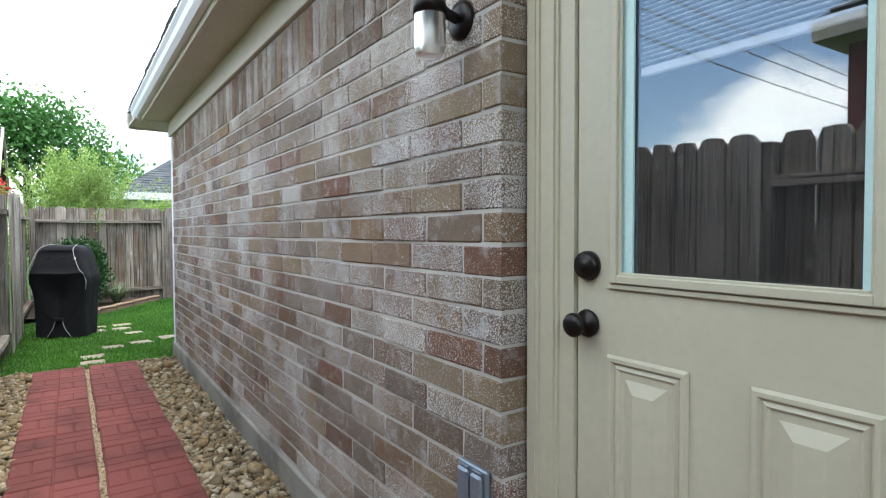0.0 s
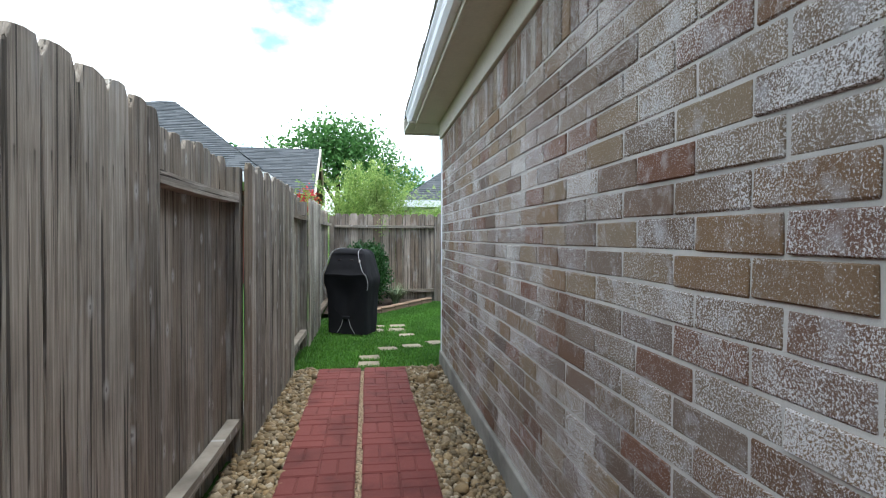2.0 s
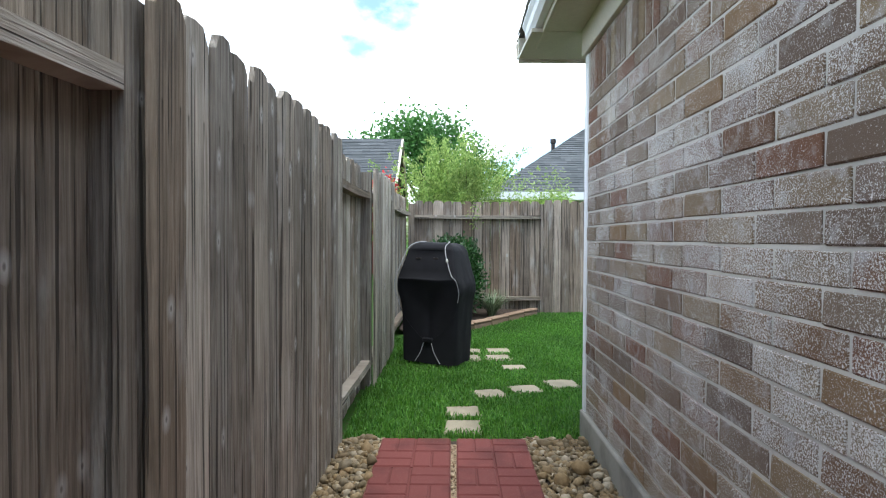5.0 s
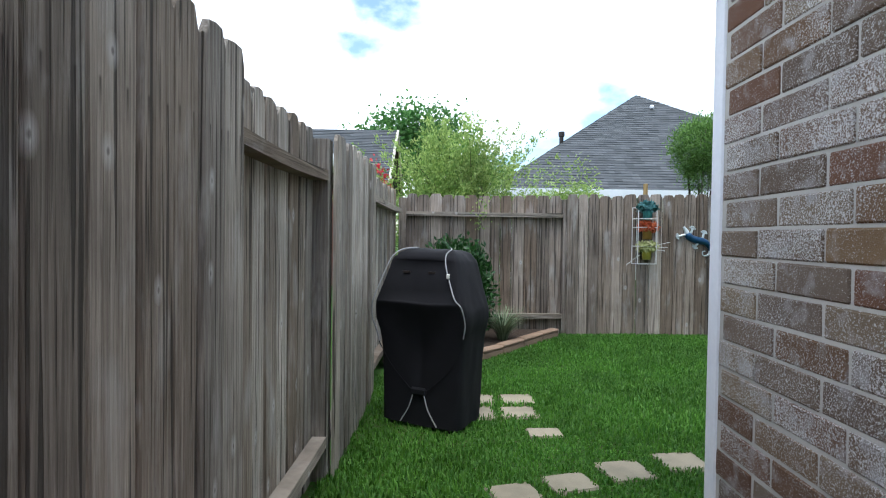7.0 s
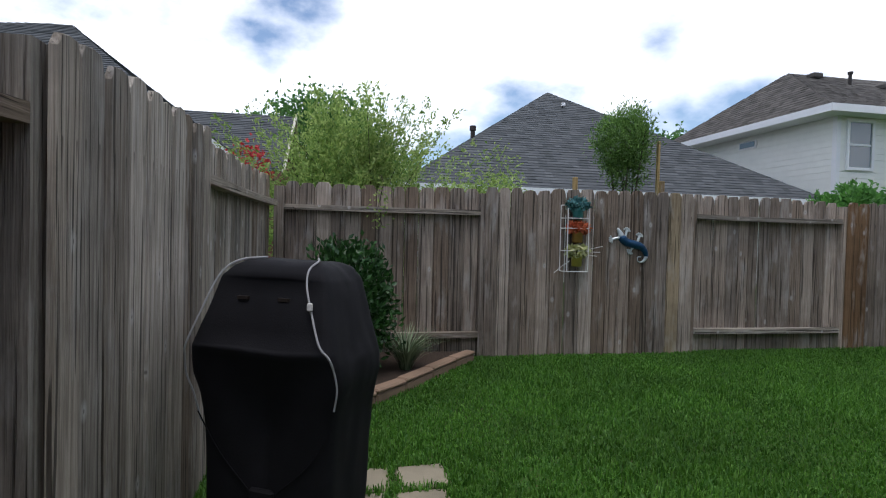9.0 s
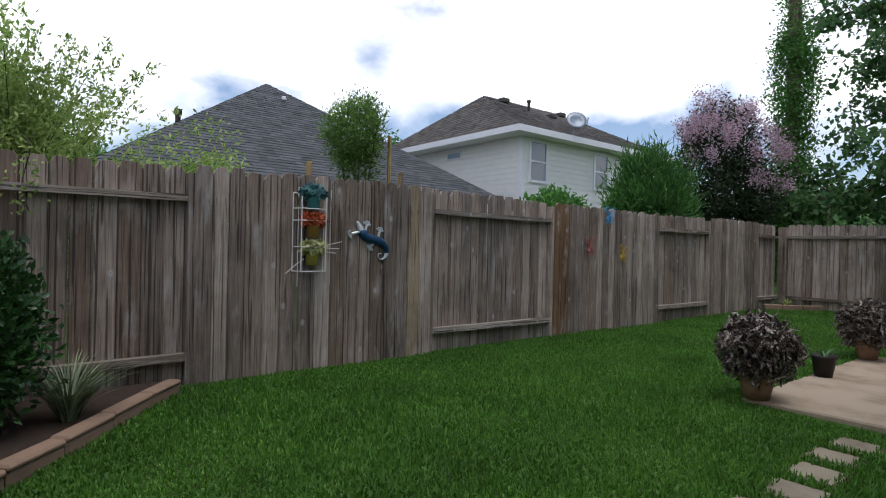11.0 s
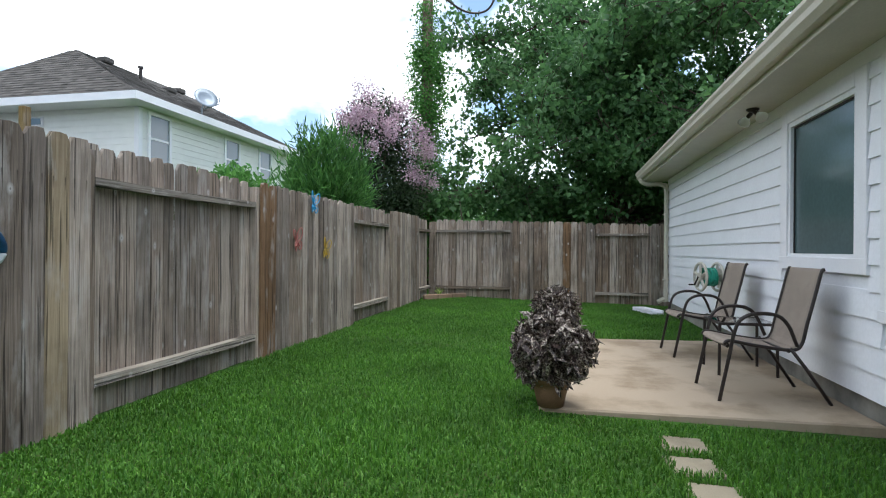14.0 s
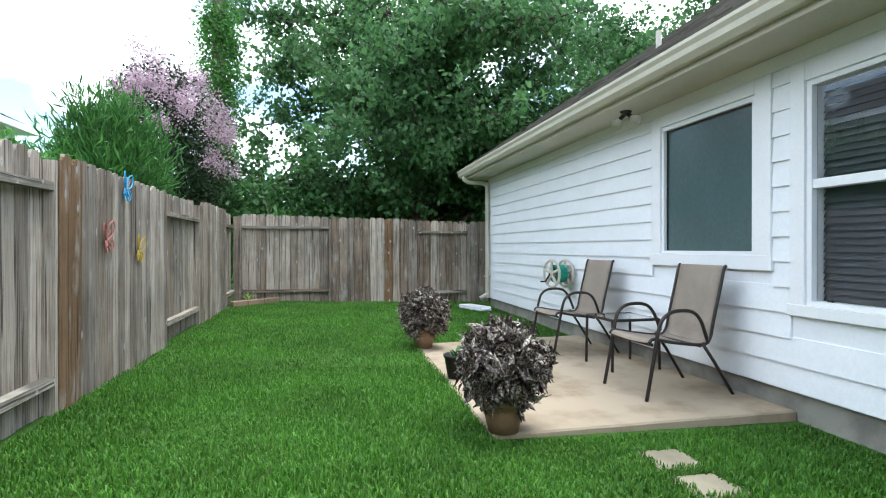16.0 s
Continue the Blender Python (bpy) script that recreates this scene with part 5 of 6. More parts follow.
# ---- ornaments on the fence ----
def build_rack():
    r = thing("flower_rack", pose(3.66, 11.234, 0), "white wire wall rack with three cans of artificial flowers", "wall planter")
    bm = bmesh.new()
    x0, x1, z0, z1, yf = -0.145, 0.135, 0.945, 1.60, -0.115
    w = 0.005
    for x in (x0, x1):
        tube(bm, [(x, -0.006, z0), (x, -0.006, z1)], w, 6)
        tube(bm, [(x + (0.03 if x < 0 else -0.03), yf, z0), (x + (0.03 if x < 0 else -0.03), yf, z1 - 0.03)], w, 6)
    for z in (z0, z1 - 0.13, 1.37, 1.15):
        tube(bm, [(x0, -0.006, z), (x0 + 0.03, yf, z), (x1 - 0.03, yf, z), (x1, -0.006, z)], w, 6)
    tube(bm, [(x0, -0.006, z1), (x1, -0.006, z1)], w, 6)
    part("wire_frame", bm, WIREW, r)
    for i, (z, can, fl, col) in enumerate(((1.46, C_TEAL, F_TEAL, "teal"), (1.23, C_ORANGE, F_ORANGE, "orange"), (0.995, C_YELLOW, F_YELLOW, "yellow-green"))):
        part("can", lathe([(0.05, 0), (0.055, 0.10), (0.058, 0.105), (0.05, 0.105), (0.05, 0.09)], 18, at=(0.01, -0.062, z)), can, r, col + " tin can", True)
        rng = np.random.default_rng(40 + i)
        n = 330
        d = rng.normal(size=(n, 3))
        d /= np.linalg.norm(d, axis=1)[:, None]
        c = np.array([0.01, -0.075, z + 0.15]) + d * np.array([0.135, 0.07, 0.075]) * rng.uniform(0.5, 1.0, (n, 1))
        c[:, 1] = np.minimum(c[:, 1], -0.03)
        leaves("bouquet", c, 0.05, 0.032, fl, r, col + " artificial flowers", 50 + i, 0, 1.0, d * 0.8)
    bm = bmesh.new()
    for a, c in (((0.0, -0.08, 1.12), (0.27, -0.09, 1.20)), ((0.0, -0.08, 1.12), (0.24, -0.1, 1.14)), ((-0.08, -0.1, 1.05), (-0.24, -0.1, 0.93)), ((0.02, -0.08, 1.1), (0.2, -0.12, 1.1))):
        tube(bm, [a, tuple((p + q) / 2 + 0.01 for p, q in zip(a, c)), c], 0.0035, 5)
    part("twig_spray", bm, WIREW, r, "dry pale twigs")


build_rack()


def build_gecko():
    g = thing("gecko_ornament", pose(0, 11.222, 0), "blue enamelled metal gecko wall ornament with curled tail", "wall ornament")
    sp = curve_pts([(4.125, 0, 1.385), (4.155, 0, 1.335), (4.175, 0, 1.29), (4.23, 0, 1.245), (4.31, 0, 1.225), (4.385, 0, 1.205), (4.435, 0, 1.155), (4.448, 0, 1.105), (4.425, 0, 1.06), (4.38, 0, 1.045), (4.355, 0, 1.068), (4.362, 0, 1.098), (4.39, 0, 1.10)], 5)
    n = len(sp)
    rad = []
    for i in range(n):
        t = i / (n - 1)
        rad.append(0.026 * (0.45 + 0.75 * math.sin(min(1, t / 0.16) * 1.57)) if t < 0.16 else (0.043 if t < 0.36 else max(0.006, 0.043 * (1 - (t - 0.36) / 0.45))))
    k = int(n * 0.14)
    part("head", tube(bmesh.new(), sp[:k + 1], rad[:k + 1], 10), SILVERM, g, "pale head", True)
    part("body", tube(bmesh.new(), sp[k:int(n * .6)], rad[k:int(n * .6)], 10), BLUEM, g, "deep blue body", True)
    part("tail", tube(bmesh.new(), sp[int(n * .6) - 1:], rad[int(n * .6) - 1:], 8), SILVERM, g, "pale curled tail", True)
    for (bx, bz), (fx, fz) in (((4.17, 1.30), (4.075, 1.275)), ((4.20, 1.275), (4.225, 1.355)), ((4.34, 1.225), (4.365, 1.305)), ((4.31, 1.215), (4.275, 1.165))):
        bm = bmesh.new()
        tube(bm, [(bx, 0, bz), ((bx + fx) / 2, -0.005, (bz + fz) / 2), (fx, 0, fz)], 0.013, 6)
        a0 = math.atan2(fz - bz, fx - bx)
        for q in (-1.1, -0.55, 0, 0.55, 1.1):
            e = (fx + 0.035 * math.cos(a0 + q), 0, fz + 0.035 * math.sin(a0 + q))
            tube(bm, [(fx, 0, fz), e], [0.006, 0.005], 5)
            bmesh.ops.create_icosphere(bm, subdivisions=1, radius=0.011, matrix=Matrix.Translation(e))
        part("leg", bm, SILVERM, g, "pale leg with round toes")


build_gecko()


def butterfly(x, z, mat, tilt, label):
    b = thing("butterfly_ornament", pose(x, 11.226, z, 0, tilt, 0), label, "wall ornament", "butterfly ornaments")
    part("body", tube(bmesh.new(), [(0, -0.012, -0.06), (0, -0.014, 0.0), (0, -0.012, 0.07)], [0.005, 0.009, 0.005], 8), mat, b)
    for s in (-1, 1):
        for pts in ([(0, 0.02), (0.03, 0.09), (0.085, 0.125), (0.10, 0.08), (0.07, 0.02), (0, -0.01)], [(0, -0.01), (0.06, -0.015), (0.075, -0.06), (0.045, -0.10), (0.015, -0.07)]):
            loop = [(s * q.x, -0.018 - 0.02 * abs(q.x) / 0.1, q.z) for q in curve_pts([(p[0], 0, p[1]) for p in pts], 4)]
            part("wing", tube(bmesh.new(), loop, 0.0055, 5, True), mat, b)
        part("wing_vein", tube(bmesh.new(), [(0, -0.014, 0), (s * 0.06, -0.026, 0.06)], 0.004, 5), mat, b)
        part("wing_fill", tube(bmesh.new(), [(s * 0.02, -0.018, -0.02), (s * 0.045, -0.024, -0.055)], [0.006, 0.014], 6), mat, b)


butterfly(7.95, 1.635, BF_BLUE, 5, "sky-blue metal butterfly on the fence")
butterfly(7.55, 1.22, BF_RED, -8, "faded red metal butterfly on the fence")
butterfly(8.27, 1.13, BF_YEL, 10, "faded yellow metal butterfly on the fence")

for x, zt, y in ((3.72, 1.90, 11.36), (5.89, 2.72, 13.40), (4.70, 1.90, 11.36)):
    st = part("garden_stake", box((x - 0.022, x + 0.022, y, y + 0.04, 0, zt), bevel=0.004), STAKE)
    tagged(st, "yellowish pine stake behind the fence", "stake", "garden stakes")


# ---- stepping stones ----
def step_stone(x, y, a, w, d, me):
    ob = new("stepping_stone", me)
    ob.matrix_basis = pose(x, y, float(lift(x, y)) - 0.022, random.uniform(-1.5, 1.5), random.uniform(-1.5, 1.5), a) @ Matrix.Diagonal((w / 0.3, d / 0.3, 1, 1))
    tagged(ob, "worn tan concrete stepping stone set in the grass", "stepping stone", "stepping stones")


st_mesh = chamfer_box("stepping_stone", 0.3, 0.3, 0.05, 0.014, STEP, 0.006, 4)
for x, y, a, w, d in ((5.60, 7.83, -3, .27, .26), (5.27, 7.85, 4, .26, .27), (4.93, 7.83, -4, .27, .26), (4.58, 7.80, 3, .26, .27), (4.2, 7.84, 0, .27, .26), (3.86, 7.82, 6, .27, .26), (3.52, 7.8, -5, .26, .26), (3.19, 7.77, 4, .27, .27),
                      (2.86, 7.73, 0, .27, .26), (2.53, 7.68, 8, .27, .24), (2.18, 7.56, 14, .27, .24), (1.85, 7.42, 18, .26, .2), (1.56, 7.3, 18, .25, .22), (1.335, 6.88, 2, .26, .24), (1.32, 6.6, -2, .25, .24),
                      (1.86, 8.09, 3, .22, .15), (1.755, 8.47, 4, .28, .26), (1.785, 8.745, 3, .27, .25), (1.49, 8.74, 2, .28, .26), (1.46, 8.455, 2, .29, .28)):
    step_stone(x, y, a, w, d, st_mesh)


# ---- houses beyond the fence ----
def far_window(parent, x0, x1, z0, z1, y, face="y"):
    w = new("window")
    w.parent = parent
    t = 0.09
    f = box((x0 - t, x1 + t, y - 0.05, y + 0.02, z0 - t, z0), (x0 - t, x1 + t, y - 0.05, y + 0.02, z1, z1 + t), (x0 - t, x0, y - 0.05, y + 0.02, z0, z1), (x1, x1 + t, y - 0.05, y + 0.02, z0, z1), (x0, x1, y - 0.035, y + 0.02, (z0 + z1) / 2 - 0.03, (z0 + z1) / 2 + 0.03))
    a = part("window_frame", f, TRIM, w)
    b = part("pane", box((x0, x1, y - 0.012, y - 0.006, z0, z1)), FARPANE, w)
    return w


FARPANE, _nt, _b = material("far_window_glass", 0.06, spec=0.9)
_b.inputs["Base Color"].default_value = (0.10, 0.14, 0.17, 1)


def hip_roof(parent, x0, x1, y0, y1, ze, r0, r1, mat, course, seed, over=0.4):
    """Hip roof over the eave rectangle with ridge r0 to r1, along x or along y."""
    A, B, C, D = (x0, y0, ze), (x1, y0, ze), (x1, y1, ze), (x0, y1, ze)
    if r0[1] == r1[1]:
        faces = ([A, B, r1, r0], [B, C, r1], [C, D, r0, r1], [D, A, r0])
    else:
        faces = ([A, B, r0], [B, C, r1, r0], [C, D, r1], [D, A, r0, r1])
    for k, f in enumerate(faces):
        part("roof_slope", roof_face(bmesh.new(), f, course, seed + k, 0.012, 0.3), mat, parent)
    part("fascia", box((x0, x1, y0 - 0.03, y0, ze - 0.2, ze + 0.02), (x0, x1, y1, y1 + 0.03, ze - 0.2, ze + 0.02), (x0 - 0.03, x0, y0 - 0.03, y1 + 0.03, ze - 0.2, ze + 0.02), (x1, x1 + 0.03, y0 - 0.03, y1 + 0.03, ze - 0.2, ze + 0.02)), TRIM, parent, "white fascia")
    part("soffit", box((x0, x1, y0, y1, ze - 0.2, ze - 0.17)), CLAD, parent)


def build_houses():
    h = thing("house_behind_fence", Matrix(), "single-storey house with dark grey shingle hip roof and white fascia", "house")
    part("wall", box((3.2, 14.3, 20.0, 33.0, 0, 2.3)), CLAD, h)
    hip_roof(h, 2.7, 14.9, 19.4, 33.5, 2.52, (8.5, 24.9, 6.45), (8.5, 28.0, 6.45), SHINGLE, 0.15, 60)
    part("vent_pipe", lathe([(0.07, 0), (0.07, 0.5), (0.1, 0.52), (0.1, 0.66), (0.0005, 0.68)], 12, at=(5.3, 22.7, 4.0)), BLACKM, h)
    part("roof_vent", box((8.6, 8.72, 23.75, 23.87, 5.72, 5.84), bevel=0.02), TRIM, h)
    w = thing("white_house", Matrix(), "two-storey white clad house with dark brown hip roof", "house")
    part("wall", box((15.95, 25.2, 20.35, 28.2, 0, 5.15)), CLAD, w)
    z = 2.0
    bm = bmesh.new()
    while z < 5.1:
        box((15.935, 25.2, 20.332, 20.35, z, z + 0.155), (15.932, 15.95, 20.35, 28.2, z, z + 0.155), bm=bm)
        z += 0.19
    part("siding", bm, CLAD, w)
    part("corner_trim", box((15.92, 16.06, 20.318, 20.331, 0, 5.15), (15.918, 15.931, 20.33, 20.47, 0, 5.15)), TRIM, w)
    hip_roof(w, 15.2, 25.6, 19.8, 28.8, 5.36, (17.75, 24.3, 7.68), (22.6, 24.3, 7.7), SHINGLE_B, 0.17, 70)
    for a, b in ((16.35, 17.15), (20.1, 20.9), (22.4, 23.2)):
        far_window(w, a, b, 3.65, 5.0, 20.33)
    part("small_window", box((15.90, 15.93, 23.6, 24.5, 4.70, 5.0), bevel=0.02), TRIM, w)
    part("small_pane", box((15.885, 15.899, 23.68, 24.42, 4.76, 4.95)), FARPANE, w)
    part("vent_pipe", lathe([(0.06, 0), (0.06, 0.42), (0.09, 0.44), (0.09, 0.52), (0.0005, 0.53)], 12, at=(19.1, 23.0, 6.95)), BLACKM, w)
    for x, y, zz in ((18.3, 23.7, 7.4), (20.3, 22.8, 6.9), (22.0, 23.7, 7.4)):
        part("roof_vent", box((x - 0.2, x + 0.2, y - 0.2, y + 0.2, zz - 0.05, zz + 0.14), bevel=0.04), SHINGLE_B, w)
    d = thing("satellite_dish", pose(18.2, 19.95, 5.42), "grey satellite dish on a roof edge mast", "satellite dish")
    part("mast", tube(bmesh.new(), [(0, 0, -0.1), (0, -0.02, 0.2), (0.02, -0.1, 0.38)], 0.025), GREYM, d)
    bm = bmesh.new()
    lathe([(0.0005, 0.0), (0.14, 0.015), (0.26, 0.05), (0.36, 0.10), (0.355, 0.115), (0.2, 0.05), (0.0005, 0.02)], 24, bm=bm)
    ob = part("reflector", bm, GREYM, d, "grey dish", True)
    ob.matrix_basis = pose(0.02, -0.12, 0.5, 62, 0, -35) @ Matrix.Diagonal((1.05, 1.05, 1.05, 1))
    part("feed_arm", tube(bmesh.new(), [(0, -0.1, 0.2), (0.12, -0.55, 0.35), (0.14, -0.58, 0.6)], 0.02), GREYM, d)
    l = thing("neighbour_house", Matrix(), "single-storey red brick house with grey shingle roof beside the fence", "house")
    part("wall", box((-12, -1.1, 16.0, 24.0, 0, 2.5), (-9, -0.4, 20.0, 27.0, 0, 2.6)), RED_WALL, l)
    hip_roof(l, -16.5, -0.7, 13.6, 24.5, 2.7, (-4.25, 18.2, 5.22), (-3.9, 18.2, 5.22), SHINGLE, 0.13, 80)
    part("roof_slope", roof_face(bmesh.new(), [(-9.0, 20.2, 2.75), (-0.05, 20.2, 2.75), (-0.05, 23.7, 4.80), (-9.0, 23.7, 4.80)], 0.14, 90, 0.014, 0.5), SHINGLE, l)
    part("roof_slope", roof_face(bmesh.new(), [(-0.05, 27.2, 2.75), (-9.0, 27.2, 2.75), (-9.0, 23.7, 4.80), (-0.05, 23.7, 4.80)], 0.8, 91, 0.03, 1.6), SHINGLE_B, l)
    bm = bmesh.new()
    for x in (-0.6, -0.35):
        bm.faces.new([bm.verts.new(p) for p in ((x, 20.4, 2.6), (x, 27.0, 2.6), (x, 23.7, 4.70))])
    part("gable", bm, RED_WALL, l)
    part("rake_board", tube(bmesh.new(), [(-0.04, 20.15, 2.70), (-0.04, 23.7, 4.78), (-0.04, 27.2, 2.7)], 0.05, 4), CREAM, l)
    # house next door, seen in the door's glass
    s = thing("next_door_house", Matrix(), "red brick neighbouring house with cream eave behind the fence", "house")
    part("wall", box((-9.0, -1.9, -14.0, 2.0, 0, 2.70)), RED_WALL, s)
    part("eave", box((-9.5, -1.60, -14.4, 2.12, 2.70, 2.84)), CREAM, s)
    part("roof_slope", roof_face(bmesh.new(), [(-1.58, -14.5, 2.86), (-1.58, 2.14, 2.86), (-5.4, -1.8, 5.1), (-5.4, -14.5, 5.1)], 0.3, 95, 0.03, 0.8), SHINGLE, s)


build_houses()


# ---- plants beyond the fence ----
def lime_bush():
    s = thing("feathery_bush", pose(1.45, 12.1, 0), "tall feathery lime-green bush arching over the fence", "bush")
    rng = np.random.default_rng(12)
    P, D = [], []
    bm = bmesh.new()
    for i in range(260):
        a = rng.uniform(0, 2 * math.pi)
        lean = abs(rng.normal(0, 0.55))
        L = rng.uniform(1.0, 1.9) * (1.0 if lean < 0.8 else 0.8)
        d = np.array([math.cos(a) * math.sin(lean) * 1.1, math.sin(a) * math.sin(lean) * 0.5, math.cos(lean)])
        p = np.array([rng.uniform(-0.35, 0.35), rng.uniform(-0.2, 0.2), 0.95])
        pts = [p.copy()]
        for k in range(14):
            d[2] -= 0.075 * lean
            d /= np.linalg.norm(d)
            p = p + d * L / 14
            pts.append(p.copy())
            if k > 2:
                for _ in range(17):
                    P.append(p + rng.normal(size=3) * (0.06 if k < 11 else 0.03))
                    D.append(d * 1.4)
        if i < 50:
            tube(bm, [tuple(q) for q in pts[::3]], [0.008, 0.006, 0.005, 0.004, 0.003][:len(pts[::3])], 4)
    for i in range(26):
        # long spray to the far side
        p = np.array([0.5, -0.1, 1.55])
        d = np.array([rng.uniform(0.7, 1.2), rng.uniform(-0.35, 0.1), rng.uniform(-0.05, 0.55)])
        for k in range(18):
            d[2] -= 0.012
            p = p + d / np.linalg.norm(d) * 0.075
            for _ in range(11):
                P.append(p + rng.normal(size=3) * 0.055)
                D.append(d * 1.2)
    P, D = np.array(P), np.array(D)
    ok = (P[:, 1] > -0.72) | (P[:, 2] > 1.82)
    P, D = P[ok], D[ok]
    leaves("crown", P, 0.052, 0.02, L_LIME, s, "fine lime-green leaves", 13, 0.0, 1.0, D)
    part("branch", bm, BARK, s)
    tr = bmesh.new()
    for q in range(6):
        tube(tr, curve_pts([(rng.uniform(-.15, .15), rng.uniform(-.1, .1), 0), (rng.uniform(-.2, .2), 0, 0.6), (rng.uniform(-.4, .4), rng.uniform(-.2, .2), 1.3)], 4), 0.022, 6)
    part("trunk", tr, BARK, s)


lime_bush()
sprig = thing("hanging_sprig", pose(1.72, 11.215, 1.40), "thin leafy sprig hanging over the fence", "vine")
rs = np.random.default_rng(3)
leaves("foliage", np.stack([rs.normal(0, 0.06, 70), -0.02 - np.abs(rs.normal(0, 0.02, 70)), rs.uniform(-0.08, 0.4, 70)], 1), 0.05, 0.022, L_LIME, sprig, "", 5)
part("stem", tube(bmesh.new(), curve_pts([(0.0, 0.06, 0.42), (0.02, -0.02, 0.33), (-0.02, -0.02, 0.1), (0.02, -0.02, -0.06)], 4), 0.004, 5), BARK, sprig)
shrub("red_flower_bush", (0.25, 13.2, 0), [((0, 0, 2.05), (0.22, 0.22, 0.3))], 60, (8, 0.05), 0.06, 0.04, F_RED, 14, "red-flowering bush behind the fence", "bush")
shrub("topiary_bush", (5.37, 13.5, 0), [((0, 0, 2.70), (0.39, 0.39, 0.44)), ((0.05, 0, 2.3), (0.27, 0.27, 0.3)), ((0.16, 0, 3.0), (0.22, 0.22, 0.26))], 760, (10, 0.075), 0.075, 0.018, L_TOPI, 15, "small round-headed green bush tied to a stake", "bush", 0.025, out=1.0)
shrub("low_green_bush", (8.15, 12.3, 0), [((0, 0, 1.72), (0.55, 0.4, 0.36)), ((-0.35, 0, 1.55), (0.4, 0.4, 0.35))], 420, (9, 0.07), 0.10, 0.045, L_VINE, 16, "bright green leafy bush behind the fence", "bush", out=0.8)
shrub("oleander", (10.75, 12.3, 0), [((0, 0, 2.0), (0.95, 0.7, 1.15)), ((0.5, 0, 1.7), (0.6, 0.6, 0.8)), ((-0.4, 0, 1.6), (0.6, 0.6, 0.8))], 1100, (12, 0.10), 0.20, 0.026, L_OLE, 17, "large oleander with long narrow green leaves", "bush", 0.02, stems=12, out=1.6)


def crepe():
    s = shrub("crepe_myrtle", (14.1, 12.6, 0), [((0, 0, 2.7), (1.15, 1.0, 1.35)), ((0.5, 0, 2.2), (1.0, 0.9, 1.1)), ((-0.2, 0, 3.75), (0.7, 0.7, 0.8))], 1800, (10, 0.13), 0.09, 0.05, L_CREPE, 18, "crepe myrtle covered in pale pink blossom", "tree", 0.04, stems=10)
    rng = np.random.default_rng(19)
    hubs = crown_points([((0, -0.1, 2.9), (1.25, 1.1, 1.5)), ((-0.2, 0, 3.8), (0.8, 0.75, 0.9))], 190, (1, 0.0), 19, 0.95)
    hubs = hubs[(hubs[:, 2] > 3.25 + rng.uniform(-1.0, 0.6, len(hubs)))]
    p = np.repeat(hubs, 130, 0) + rng.normal(size=(len(hubs) * 130, 3)) * np.array([0.085, 0.085, 0.11])
    leaves("blossom", p, 0.045, 0.038, F_PINK, s, "pale pink flower heads", 20)


crepe()


def utility_pole():
    p = thing("utility_pole", pose(16.4, 12.0, 0), "wooden utility pole overgrown with green vine", "utility pole")
    part("pole", tube(bmesh.new(), [(0, 0, 0), (0, 0, 5), (0, 0, 11)], [0.17, 0.15, 0.13], 14), POLE, p, "", True)
    rng = np.random.default_rng(31)
    P = []
    for i in range(1150):
        z = rng.uniform(0.5, 6.4) if i % 12 else rng.uniform(6, 7.6)
        w = 0.20 + 0.30 * max(0, 1 - abs(z - 5.2) / 1.6) + 0.75 * max(0, 1 - z / 4.6)
        a = rng.uniform(0, 2 * math.pi)
        r = w * rng.uniform(0.4, 1.1)
        c = np.array([r * math.cos(a), r * math.sin(a), z])
        P.append(c + rng.normal(size=(16, 3)) * 0.12)
    leaves("vine", np.concatenate(P), 0.085, 0.05, L_VINE, p, "green climbing vine", 32, 0.4)
    cab = bmesh.new()
    tube(cab, curve_pts([(0.1, -0.1, 8.0), (0.5, -0.9, 7.5), (0.7, -1.5, 7.6), (0.6, -1.6, 8.2), (0.3, -0.6, 9.3)], 6), 0.028, 6)
    part("cable_loop", cab, BLACKM, p, "black hanging cable")
    for k, (e, z) in enumerate((((-18, 4, 0), 10.4), ((-18, 6, 0), 9.6), ((26, -12, 0), 10.0))):
        part("cable", tube(bmesh.new(), curve_pts([(0, 0, z), (e[0] * 0.5, e[1] * 0.5, z - 0.6), (e[0], e[1], z - 0.2)], 5), 0.012, 5), BLACKM, p)


utility_pole()


def overhead_lines():
    p = thing("utility_pole", pose(-22.0, 8.2, 0), "wooden utility pole carrying three overhead lines", "utility pole")
    part("pole", tube(bmesh.new(), [(0, 0, 0), (0, 0, 4), (0, 0, 7.4)], [0.16, 0.14, 0.12], 12), POLE, p, "", True)
    for y, z in ((0.15, 5.75), (0.12, 5.35), (0.1, 4.85)):
        line = curve_pts([(0, 0, z), (6.5, -0.65, z - 0.1), (13.0, -1.2, z - 0.12), (19.0, -1.75 + y, z)], 5)
        part("cable", tube(bmesh.new(), line, 0.013, 5), BLACKM, p, "black sagging cable")


overhead_lines()


